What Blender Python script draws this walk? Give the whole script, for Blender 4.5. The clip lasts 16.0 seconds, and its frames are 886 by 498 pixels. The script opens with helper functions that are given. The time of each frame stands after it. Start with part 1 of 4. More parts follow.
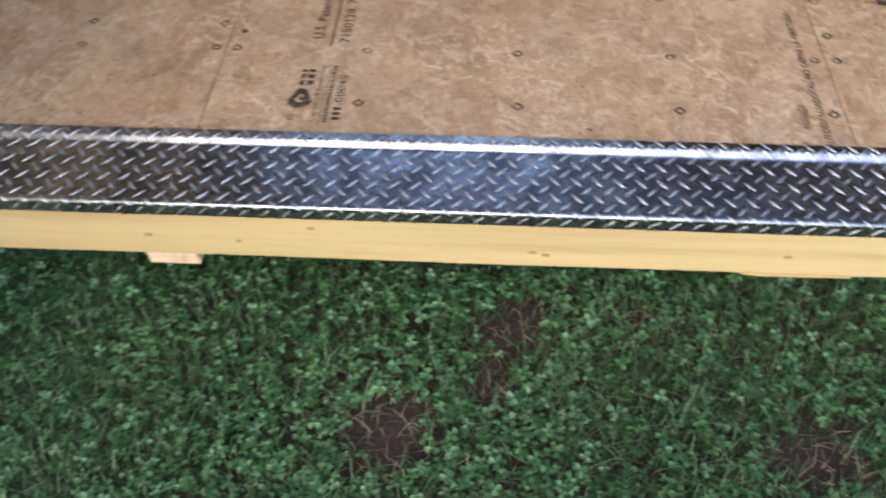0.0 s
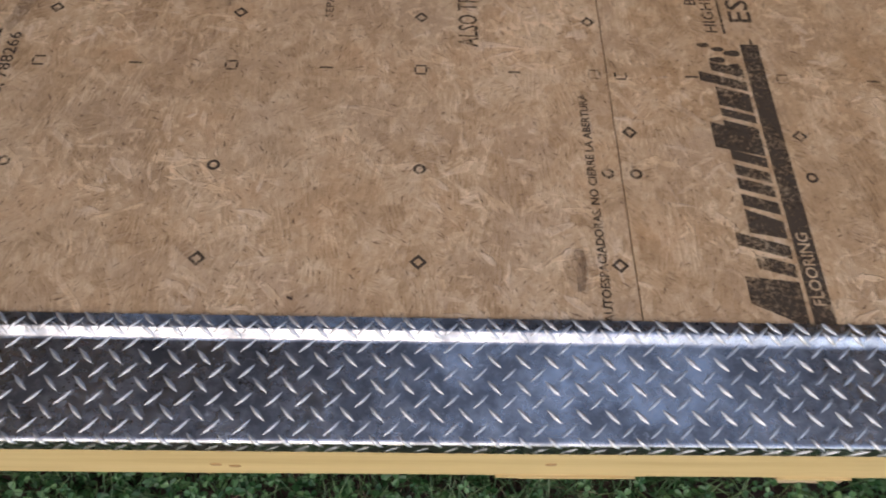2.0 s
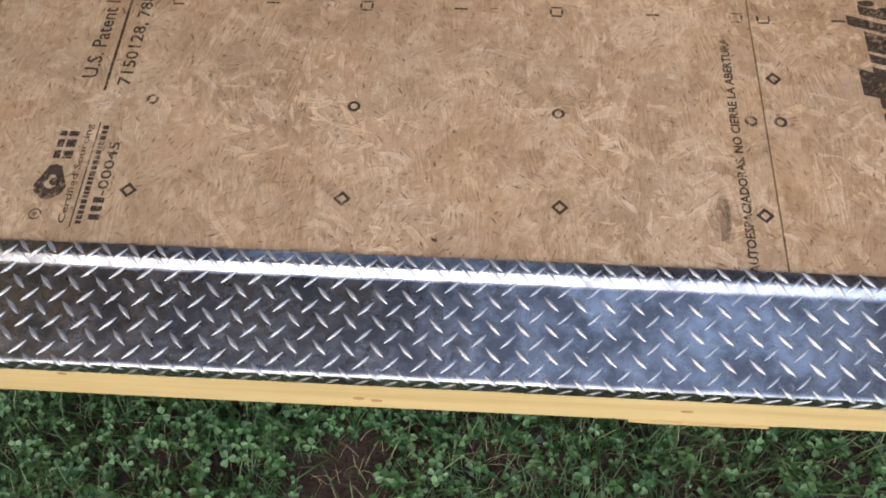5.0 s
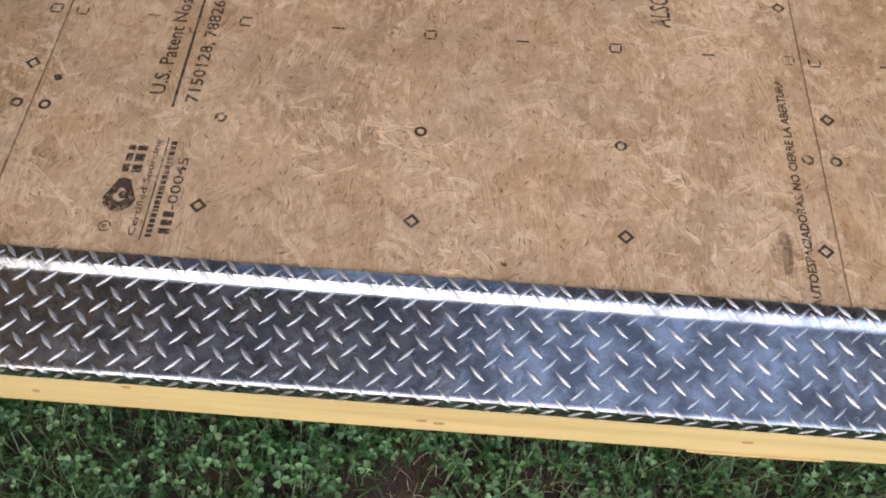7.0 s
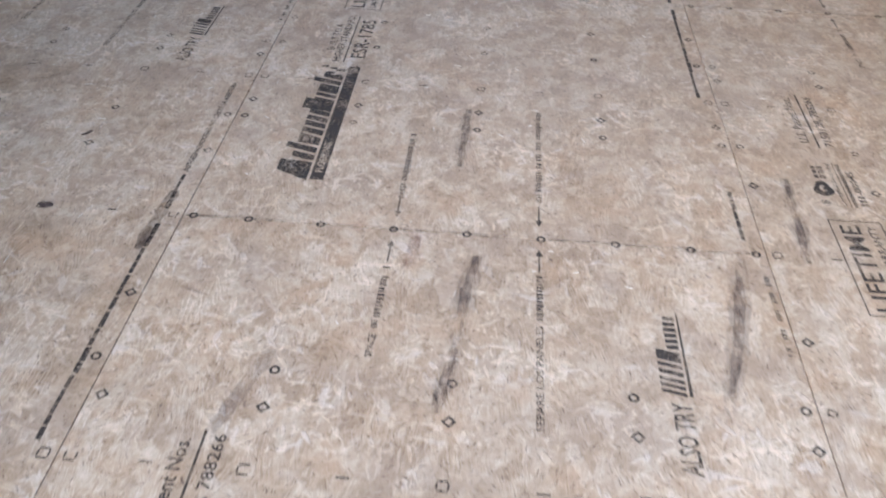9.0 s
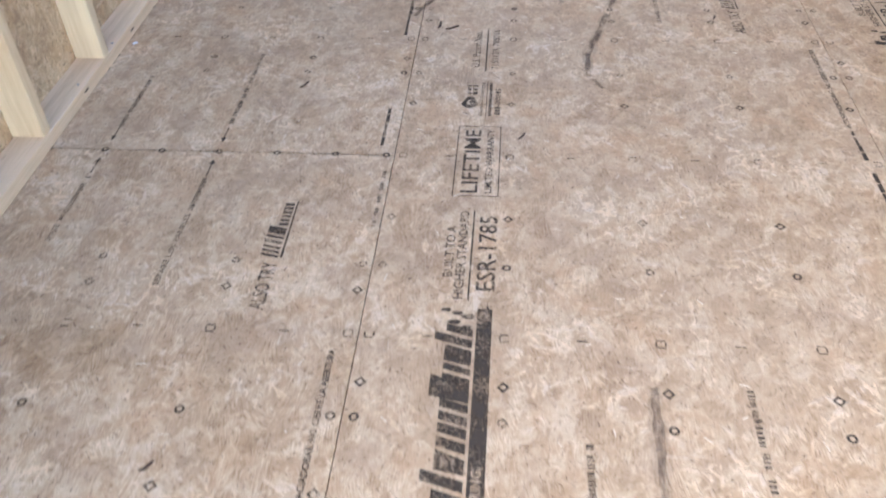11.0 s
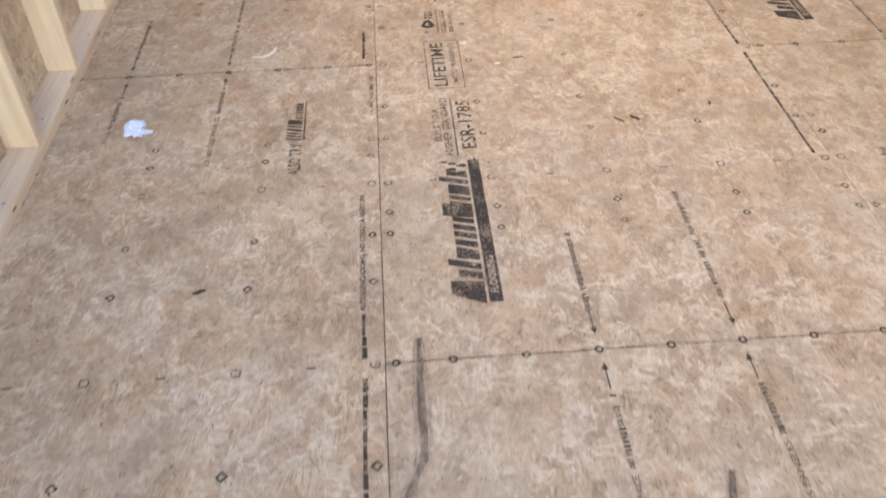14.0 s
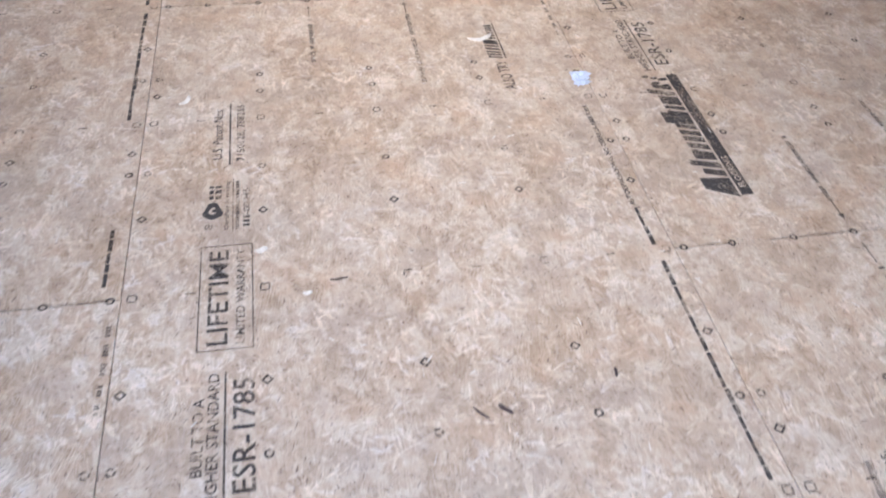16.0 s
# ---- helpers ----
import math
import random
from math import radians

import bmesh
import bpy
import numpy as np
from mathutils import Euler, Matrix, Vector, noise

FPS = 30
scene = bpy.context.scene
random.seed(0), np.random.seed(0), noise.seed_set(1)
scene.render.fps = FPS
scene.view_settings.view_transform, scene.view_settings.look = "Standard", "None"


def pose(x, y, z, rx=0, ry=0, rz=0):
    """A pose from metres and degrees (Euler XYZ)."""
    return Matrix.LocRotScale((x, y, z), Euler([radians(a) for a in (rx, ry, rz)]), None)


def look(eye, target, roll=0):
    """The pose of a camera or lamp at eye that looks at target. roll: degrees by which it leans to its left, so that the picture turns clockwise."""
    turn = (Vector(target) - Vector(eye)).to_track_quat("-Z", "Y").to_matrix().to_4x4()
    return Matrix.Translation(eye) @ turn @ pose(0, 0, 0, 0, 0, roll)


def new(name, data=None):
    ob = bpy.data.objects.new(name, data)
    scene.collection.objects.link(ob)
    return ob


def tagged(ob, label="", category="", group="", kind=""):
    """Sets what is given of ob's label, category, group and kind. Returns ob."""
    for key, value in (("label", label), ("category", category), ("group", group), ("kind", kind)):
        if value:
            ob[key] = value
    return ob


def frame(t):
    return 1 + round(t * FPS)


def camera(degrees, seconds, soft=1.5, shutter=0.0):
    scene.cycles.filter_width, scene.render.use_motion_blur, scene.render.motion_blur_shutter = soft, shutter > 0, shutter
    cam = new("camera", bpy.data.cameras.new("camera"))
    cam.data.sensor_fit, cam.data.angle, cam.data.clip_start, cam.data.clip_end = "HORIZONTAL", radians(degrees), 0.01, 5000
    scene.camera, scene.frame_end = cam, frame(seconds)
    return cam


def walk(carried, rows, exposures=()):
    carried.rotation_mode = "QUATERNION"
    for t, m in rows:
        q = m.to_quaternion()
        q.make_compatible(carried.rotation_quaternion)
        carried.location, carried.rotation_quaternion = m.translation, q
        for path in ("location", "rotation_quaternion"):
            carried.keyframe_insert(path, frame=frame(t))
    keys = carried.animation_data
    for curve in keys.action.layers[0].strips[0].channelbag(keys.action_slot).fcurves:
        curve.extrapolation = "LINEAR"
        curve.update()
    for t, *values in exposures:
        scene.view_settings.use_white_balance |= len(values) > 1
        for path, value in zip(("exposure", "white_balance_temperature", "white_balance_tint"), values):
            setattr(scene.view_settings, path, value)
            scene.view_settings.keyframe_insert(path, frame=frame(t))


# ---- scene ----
# camera and walk
cam = camera(55.8, 16.0, soft=1.8, shutter=0.35)
PATH = [
    (0.0, (-0.663, -0.985, 1.050), (-0.762, 0.291, -0.486), -1.48),
    (0.5, (-0.522, -0.838, 1.055), (-0.437, 0.345, -0.556), -1.74),
    (1.0, (-0.487, -0.637, 1.013), (-0.183, 0.497, -0.606), 4.82),
    (1.5, (-0.425, -0.461, 1.007), (-0.145, 0.619, -0.653), 7.37),
    (2.0, (-0.313, -0.362, 0.994), (-0.240, 0.706, -0.695), 4.36),
    (2.5, (-0.318, -0.334, 0.986), (-0.326, 0.649, -0.756), 0.75),
    (3.0, (-0.328, -0.317, 0.985), (-0.352, 0.558, -0.813), -1.18),
    (3.5, (-0.363, -0.313, 0.998), (-0.400, 0.536, -0.812), -0.69),
    (4.0, (-0.398, -0.337, 1.001), (-0.512, 0.544, -0.791), -2.98),
    (6.3, (-0.514, -0.383, 0.994), (-0.468, 0.605, -0.744), 3.30),
    (6.5, (-0.540, -0.389, 0.992), (-0.499, 0.607, -0.741), 4.36),
    (7.0, (-0.555, -0.398, 1.001), (-0.567, 0.630, -0.714), 3.65),
    (7.5, (-0.548, -0.390, 1.011), (-0.594, 0.709, -0.659), 1.17),
    (8.0, (-0.524, -0.381, 1.047), (-0.589, 0.894, -0.493), -0.37),
    (8.5, (-0.545, -0.340, 1.088), (-0.613, 1.122, -0.275), 1.20),
    (9.0, (-0.572, -0.128, 1.083), (-0.670, 1.404, -0.199), 1.69),
    (9.5, (-0.629, 0.102, 1.101), (-0.841, 1.620, -0.184), -0.31),
    (9.7, (-0.662, 0.163, 1.095), (-0.912, 1.683, -0.180), -1.30),
    (11.8, (-1.061, 1.187, 1.317), (-1.103, 2.642, -0.055), -3.45),
    (12.0, (-1.093, 1.314, 1.312), (-1.100, 2.776, -0.054), -3.67),
    (12.5, (-1.139, 1.621, 1.323), (-1.022, 3.102, -0.016), -2.85),
    (13.0, (-1.108, 1.925, 1.319), (-1.014, 3.422, -0.004), -0.29),
    (13.5, (-1.123, 2.208, 1.314), (-1.093, 3.699, -0.017), 0.05),
    (14.0, (-1.154, 2.530, 1.325), (-1.061, 4.013, -0.014), -1.10),
    (14.5, (-1.060, 2.831, 1.310), (-0.925, 4.300, -0.040), 0.01),
    (15.0, (-0.974, 3.047, 1.303), (-0.809, 4.487, -0.075), 1.05),
    (15.5, (-0.899, 3.359, 1.305), (-0.617, 4.761, -0.093), 1.86),
    (16.0, (-0.797, 3.637, 1.309), (-0.503, 5.033, -0.093), 3.22),
]
EXPOSURES = [
    (0.0, 1.92, 6800, 13), (0.5, 1.92, 6800, 13), (1.0, 1.85, 6700, 12), (1.5, 1.6, 6900, 13), (2.0, 1.35, 7400, 15), (2.5, 1.4, 7450, 15), (3.0, 1.68, 7350, 14), (4.0, 1.77, 7350, 14),
    (6.5, 1.82, 7350, 14), (7.5, 1.84, 7450, 14), (8.0, 1.5, 9000, 18), (8.5, 2.0, 6900, 12), (9.0, 2.6, 5100, 5), (9.5, 2.85, 5150, 5),
    (12.0, 3.3, 6000, 8), (13.0, 3.38, 6250, 8), (14.0, 3.35, 5950, 7), (14.5, 3.3, 5450, 6), (15.0, 3.33, 5150, 5), (15.5, 3.25, 5000, 5), (16.0, 3.48, 4800, 5),
]
walk(cam, [(t, look(e, g, r)) for t, e, g, r in PATH], EXPOSURES)

# daylight: an overcast sky
world = bpy.data.worlds.new("world")
scene.world = world
world.use_nodes = True
wn = world.node_tree
sky = wn.nodes.new("ShaderNodeTexSky")
sky.sky_type = 'NISHITA'
sky.sun_disc = False
sky.sun_elevation = radians(42)
sky.sun_rotation = radians(192)
wn.links.new(sky.outputs[0], wn.nodes["Background"].inputs[0])
wn.nodes["Background"].inputs[1].default_value = 0.15
sun = new("sun", bpy.data.lights.new("sun", 'SUN'))
sun.data.energy = 0.1
sun.data.angle = radians(30)
sun.data.color = (1.0, 0.96, 0.9)
SUN_WAY = Vector((math.sin(radians(192)) * math.cos(radians(42)), math.cos(radians(192)) * math.cos(radians(42)), math.sin(radians(42))))
sun.matrix_world = look(SUN_WAY * 10, (0, 0, 0))

INCH = 0.0254
PITCH = 1.2065          # panel pitch across
LONG = 2.4384           # panel length
WALL_X = -2.114          # inner face of the left wall's framing
RIGHT_X = 1.56
BACK_Y = 7.3
CEIL_Z = 2.44


# ---- materials ----
class Nodes:
    """Short hand for a node material."""

    def __init__(self, name):
        self.m = bpy.data.materials.new(name)
        self.m.use_nodes = True
        self.t = self.m.node_tree
        self.bsdf = self.t.nodes["Principled BSDF"]

    def add(self, kind, ins=None, **props):
        n = self.t.nodes.new("ShaderNode" + kind)
        for k, v in props.items():
            if k == "operation":
                n.operation = v
            elif k == "blend_type":
                n.blend_type = v
            elif k == "data_type":
                n.data_type = v
            elif k == "feature":
                n.feature = v
            elif k == "vector_type":
                n.vector_type = v
        for k, v in (ins or {}).items():
            self.put(n.inputs[k], v)
        return n

    def put(self, socket, v):
        if isinstance(v, bpy.types.NodeSocket):
            self.t.links.new(v, socket)
        else:
            socket.default_value = v

    def math(self, op, a, b=0.0, c=0.0):
        return self.add("Math", {0: a, 1: b, 2: c}, operation=op).outputs[0]

    def vec(self, op, a, b=(0, 0, 0)):
        return self.add("VectorMath", {0: a, 1: b}, operation=op).outputs[0]

    def noise(self, vector, scale, detail=3.0, rough=0.55):
        n = self.add("TexNoise", {"Vector": vector, "Scale": scale, "Detail": detail, "Roughness": rough})
        return n.outputs["Fac"], n.outputs["Color"]

    def mix(self, fac, a, b, blend='MIX'):
        n = self.t.nodes.new("ShaderNodeMix")
        n.data_type = 'RGBA'
        n.blend_type = blend
        self.put(n.inputs[0], fac)
        self.put(n.inputs[6], a)
        self.put(n.inputs[7], b)
        return n.outputs[2]

    def ramp(self, fac, stops):
        n = self.t.nodes.new("ShaderNodeValToRGB")
        e = n.color_ramp.elements
        while len(e) < len(stops):
            e.new(0.5)
        for el, (p, c) in zip(e, stops):
            el.position, el.color = p, c if len(c) == 4 else (*c, 1)
        self.put(n.inputs[0], fac)
        return n.outputs[0]

    def position(self, spread=0.0):
        p = self.add("NewGeometry").outputs["Position"]
        if spread:
            r = self.add("ObjectInfo").outputs["Random"]
            p = self.vec("ADD", p, self.add("CombineXYZ", {0: self.math("MULTIPLY", r, 37.0 * spread), 1: self.math("MULTIPLY", r, 91.0 * spread), 2: 0.0}).outputs[0])
        return p

    def bump(self, height, strength=0.3, distance=0.002):
        b = self.add("Bump", {"Height": height, "Strength": strength, "Distance": distance})
        self.put(self.bsdf.inputs["Normal"], b.outputs[0])

    def out(self, colour=None, rough=0.6, metal=0.0):
        if colour is not None:
            self.put(self.bsdf.inputs["Base Color"], colour if isinstance(colour, bpy.types.NodeSocket) else (*colour, 1))
        self.put(self.bsdf.inputs["Roughness"], rough)
        self.put(self.bsdf.inputs["Metallic"], metal)
        return self.m


def osb(name, dark, mid, light, grey, wear=1.0, plane="xy", relief=0.65):
    """Oriented strand board: warped flakes of wood, each with its own tone and lie of the grain."""
    n = Nodes(name)
    p = n.position(1.0)
    if plane == "yz":
        s = n.add("SeparateXYZ", {0: p})
        p = n.add("CombineXYZ", {0: s.outputs[1], 1: s.outputs[2], 2: s.outputs[0]}).outputs[0]
    _, wob = n.noise(p, 38.0, 4.0, 0.7)
    off = n.vec("SUBTRACT", wob, (0.5, 0.5, 0.5))
    p2 = n.vec("ADD", p, n.vec("MULTIPLY", off, (0.03, 0.03, 0.0)))
    bent = n.vec("ADD", p, n.vec("MULTIPLY", off, (0.007, 0.007, 0.0)))
    grains, tints, lies = [], [], []
    for k, (sx, sy, spread, fx, fy) in enumerate(((24, 11, 0.6, 330, 22), (36, 26, 2.6, 380, 40))):
        lain = n.add("VectorRotate", {"Vector": p2, "Axis": (0, 0, 1), "Angle": radians(6 - 24 * k)}).outputs[0]
        q = n.vec("ADD", n.vec("MULTIPLY", lain, (sx, sy, 1)), (k * 7.3, k * 3.1, 0))
        cell = n.add("TexVoronoi", {"Vector": q, "Scale": 1.0, "Randomness": 1.0}, feature='F1')
        rnd = n.add("SeparateXYZ", {0: cell.outputs["Color"]})
        turn = n.math("MULTIPLY", n.math("SUBTRACT", rnd.outputs[0], 0.5), spread)
        lie = n.add("VectorRotate", {"Vector": bent, "Axis": (0, 0, 1), "Angle": turn}).outputs[0]
        lies.append(lie)
        strand, _ = n.noise(n.vec("MULTIPLY", lie, (fx, fy, 1)), 1.0, 3.0, 0.6)
        depth = n.math("ADD", 0.25, n.math("MULTIPLY", rnd.outputs[2], 0.75))
        grains.append(n.math("MULTIPLY", n.math("SUBTRACT", strand, 0.5), depth))
        tints.append(n.math("SUBTRACT", rnd.outputs[1], 0.5))
    gate = n.ramp(n.noise(p2, 13.0, 3.0)[0], [(0.5, (0, 0, 0)), (0.54, (1, 1, 1))])
    grain = n.add("Mix", {0: gate, 2: grains[0], 3: grains[1]}).outputs[0]
    tint = n.add("Mix", {0: gate, 2: tints[0], 3: tints[1]}).outputs[0]
    big, _ = n.noise(p, 3.0, 5.0, 0.62)
    crumb, _ = n.noise(n.vec("MULTIPLY", p2, (100, 75, 1)), 1.0, 5.0, 0.75)
    fine, _ = n.noise(p, 420.0, 3.0, 0.7)
    tone = n.math("ADD", 0.5, n.math("MULTIPLY", grain, 1.05))
    tone = n.math("ADD", tone, n.math("MULTIPLY", tint, 0.2))
    tone = n.math("ADD", tone, n.math("ADD", n.math("MULTIPLY", n.math("SUBTRACT", big, 0.5), 0.4), n.math("MULTIPLY", n.math("SUBTRACT", n.noise(p2, 20.0, 5.0, 0.65)[0], 0.5), 0.42)))
    tone = n.math("ADD", tone, n.math("MULTIPLY", n.math("SUBTRACT", crumb, 0.5), 0.5))
    tone = n.math("ADD", tone, n.math("MULTIPLY", n.math("SUBTRACT", fine, 0.5), 0.12))
    col = n.ramp(tone, [(0.24, dark), (0.47, mid), (0.66, light), (0.84, tuple(min(1, c * 1.35) for c in light))])
    hue, _ = n.noise(n.vec("ADD", p2, (4.1, 2.3, 0.0)), 7.0, 5.0, 0.65)
    col = n.mix(n.math("MULTIPLY", n.ramp(hue, [(0.5, (0, 0, 0)), (0.64, (1, 1, 1))]), 0.5), col, (*[c * k for c, k in zip(mid, (0.74, 0.72, 0.78))], 1))
    col = n.mix(n.math("MULTIPLY", n.ramp(hue, [(0.34, (1, 1, 1)), (0.48, (0, 0, 0))]), 0.4), col, (*[min(1, c * k) for c, k in zip(mid, (1.15, 1.03, 0.94))], 1))
    stain, _ = n.noise(p, 1.6, 6.0, 0.7)
    mask = n.ramp(stain, [(0.42, (0, 0, 0)), (0.68, (wear, wear, wear))])
    col = n.mix(n.math("MULTIPLY", mask, 0.4), col, (*grey, 1))
    # lifted pale chips, in loose drifts
    drift = n.ramp(n.noise(p, 6.0, 4.0, 0.6)[0], [(0.45, (0, 0, 0)), (0.62, (1, 1, 1))])
    chipn, _ = n.noise(n.vec("MULTIPLY", p2, (85, 48, 1)), 1.0, 4.0, 0.65)
    chip = n.math("MULTIPLY", n.ramp(chipn, [(0.56, (0, 0, 0)), (0.61, (1, 1, 1))]), n.math("ADD", 0.15, drift))
    col = n.mix(n.math("MULTIPLY", chip, 0.5), col, (*[min(1, c * 1.28) for c in light], 1))
    # whole strands on the surface, in several lies, paler than the board
    strands = None
    for k, (turn, sx, sy) in enumerate(((6, 46, 14), (62, 48, 12), (-40, 44, 12), (98, 50, 11), (-14, 60, 16))):
        lain = n.add("VectorRotate", {"Vector": bent, "Axis": (0, 0, 1), "Angle": radians(turn)}).outputs[0]
        lay = n.noise(n.vec("ADD", n.vec("MULTIPLY", lain, (sx, sy, 1)), (k * 5.7, k * 9.1, 0)), 1.0, 1.5, 0.45)[0]
        lay = n.ramp(lay, [(0.645, (0, 0, 0)), (0.675, (1, 1, 1)), (0.76, (0.5, 0.5, 0.5))])
        strands = lay if strands is None else n.math("MAXIMUM", strands, lay)
    strands = n.math("MULTIPLY", strands, n.math("ADD", 0.2, n.math("MULTIPLY", drift, 0.8)))
    fleck = n.mix(n.ramp(n.noise(p, 17.0, 2.0)[0], [(0.4, (0, 0, 0)), (0.6, (1, 1, 1))]), (*[min(1, c * k) for c, k in zip(light, (1.32, 1.27, 1.2))], 1), (*[min(1, c * k) for c, k in zip(light, (1.16, 1.24, 1.42))], 1))
    col = n.mix(n.math("MULTIPLY", strands, 0.62), col, fleck)
    # short dark cracks along the grain
    crackn, _ = n.noise(n.vec("MULTIPLY", lies[1], (260, 48, 1)), 1.0, 3.0, 0.6)
    crack = n.ramp(crackn, [(0.33, (0.25, 0.18, 0.13)), (0.4, (1, 1, 1))])
    col = n.mix(0.85, col, crack, 'MULTIPLY')
    pit = n.ramp(n.noise(p, 120.0, 2.0, 0.5)[0], [(0.22, (0.3, 0.24, 0.2)), (0.29, (1, 1, 1))])
    col = n.mix(0.8, col, pit, 'MULTIPLY')
    lift = n.math("ADD", tone, n.math("ADD", n.math("MULTIPLY", chip, 0.35), n.math("MULTIPLY", strands, 0.5)))
    n.bump(n.math("ADD", lift, n.math("MULTIPLY", crackn, 0.35)), relief, 0.003)
    return n.out(col, n.ramp(tone, [(0.2, (0.5, 0.5, 0.5)), (0.9, (0.68, 0.68, 0.68))]))


def lumber(name, pale, deep, along="x", knots=True):
    """Planed softwood with growth-ring grain along one axis, and a few knots."""
    n = Nodes(name)
    p = n.add("TexCoord").outputs["Object"]
    r = n.add("ObjectInfo").outputs["Random"]
    p = n.vec("ADD", p, n.add("CombineXYZ", {0: n.math("MULTIPLY", r, 9.0), 1: n.math("MULTIPLY", r, 5.0), 2: n.math("MULTIPLY", r, 13.0)}).outputs[0])
    stretch = {"x": (1.3, 30, 30), "y": (30, 1.3, 30), "z": (30, 30, 1.3)}[along]
    g, _ = n.noise(n.vec("MULTIPLY", p, stretch), 1.0, 4.0, 0.6)
    fine, _ = n.noise(n.vec("MULTIPLY", p, tuple(a * 9 for a in stretch)), 1.0, 3.0)
    big, _ = n.noise(p, 3.0, 3.0)
    col = n.ramp(n.math("ADD", n.math("MULTIPLY", g, 0.75), n.math("MULTIPLY", fine, 0.25)), [(0.3, deep), (0.55, pale), (0.8, tuple(min(1, c * 1.12) for c in pale))])
    col = n.mix(n.math("MULTIPLY", n.ramp(big, [(0.45, (0, 0, 0)), (0.75, (1, 1, 1))]), 0.35), col, (*deep, 1))
    if knots:
        kn = n.add("TexVoronoi", {"Vector": n.vec("MULTIPLY", p, {"x": (5, 16, 16), "y": (16, 5, 16), "z": (16, 16, 5)}[along]), "Scale": 0.75}, feature='F1')
        km = n.ramp(kn.outputs["Distance"], [(0.03, (1, 1, 1)), (0.10, (0, 0, 0))])
        col = n.mix(n.math("MULTIPLY", km, 0.75), col, (0.12, 0.06, 0.025, 1))
    n.bump(n.math("ADD", g, fine), 0.25, 0.001)
    return n.out(col, 0.62)


OSB_FLOOR = osb("floor_board", (0.24, 0.13, 0.054), (0.455, 0.286, 0.149), (0.605, 0.43, 0.265), (0.4, 0.28, 0.17), 1.0)
OSB_WALL = osb("wall_board", (0.3, 0.18, 0.09), (0.55, 0.37, 0.2), (0.7, 0.53, 0.33), (0.5, 0.38, 0.24), 0.6, "yz")
# shade of the underside put into the colour, so the treadplate mirrors it dark
OSB_CEIL = osb("darkened_roof_board", (0.1, 0.08, 0.065), (0.19, 0.15, 0.12), (0.27, 0.21, 0.17), (0.17, 0.145, 0.12), 1.0)
PINE_Z = lumber("stud_pine", (0.74, 0.55, 0.33), (0.55, 0.36, 0.19), "z")
PINE_Y = lumber("plate_pine", (0.7, 0.5, 0.31), (0.5, 0.33, 0.19), "y")
PINE_X = lumber("rim_pine", (0.55, 0.4, 0.185), (0.44, 0.3, 0.125), "x", False)
KNOT = Nodes("knot").out((0.36, 0.21, 0.09), 0.6)


def ink_material():
    n = Nodes("stamp_ink")
    p = n.add("NewGeometry").outputs["Position"]
    a, _ = n.noise(p, 150.0, 4.0, 0.75)
    b, _ = n.noise(p, 14.0, 3.0, 0.6)
    cover = n.ramp(n.math("ADD", n.math("MULTIPLY", a, 0.7), n.math("MULTIPLY", b, 0.5)), [(0.44, (0.1, 0.1, 0.1)), (0.6, (0.86, 0.86, 0.86))])
    n.put(n.bsdf.inputs["Alpha"], cover)
    n.put(n.bsdf.inputs["Specular IOR Level"], 0.15)
    return n.out(n.mix(b, (0.036, 0.026, 0.018, 1), (0.085, 0.06, 0.042, 1)), 0.85)


def stain_material(name, colour, top):
    n = Nodes(name)
    p = n.add("NewGeometry").outputs["Position"]
    a, _ = n.noise(n.vec("MULTIPLY", p, (60, 14, 1)), 1.0, 5.0, 0.7)
    b, _ = n.noise(p, 9.0, 3.0, 0.6)
    n.put(n.bsdf.inputs["Alpha"], n.math("MULTIPLY", n.ramp(n.math("MULTIPLY", n.math("ADD", a, b), 0.5), [(0.4, (0, 0, 0)), (0.66, (1, 1, 1))]), top))
    n.put(n.bsdf.inputs["Specular IOR Level"], 0.1)
    return n.out(colour, 0.9)


INK = ink_material()
STAIN = stain_material("brown_stain", (0.19, 0.12, 0.08), 0.68)
STAIN_SOFT = stain_material("faint_stain", (0.19, 0.125, 0.085), 0.42)
STAIN_RED = stain_material("red_stain", (0.2, 0.055, 0.04), 0.6)
STAIN_DARK = stain_material("dark_stain", (0.06, 0.035, 0.024), 0.8)


def aluminium():
    n = Nodes("aluminium")
    p = n.add("NewGeometry").outputs["Position"]
    a, _ = n.noise(p, 16.0, 5.0, 0.65)
    s, _ = n.noise(p, 38.0, 5.0, 0.75)
    m, _ = n.noise(p, 70.0, 4.0, 0.7)
    col = n.mix(n.ramp(a, [(0.38, (0, 0, 0)), (0.62, (1, 1, 1))]), (0.58, 0.575, 0.58, 1), (0.22, 0.22, 0.23, 1))
    col = n.mix(n.ramp(m, [(0.6, (0, 0, 0)), (0.72, (0.7, 0.7, 0.7))]), col, (0.72, 0.71, 0.7, 1))
    col = n.mix(n.ramp(s, [(0.24, (0.6, 0.6, 0.6)), (0.38, (0, 0, 0))]), col, (0.2, 0.2, 0.22, 1))
    wave, _ = n.noise(p, 15.0, 3.0, 0.6)
    n.bump(n.math("ADD", n.math("MULTIPLY", m, 0.15), wave), 0.35, 0.006)
    return n.out(col, n.ramp(n.math("ADD", n.math("MULTIPLY", a, 0.5), n.math("MULTIPLY", s, 0.5)), [(0.35, (0.2, 0.2, 0.2)), (0.65, (0.36, 0.36, 0.36))]), 1.0)


ALU = aluminium()


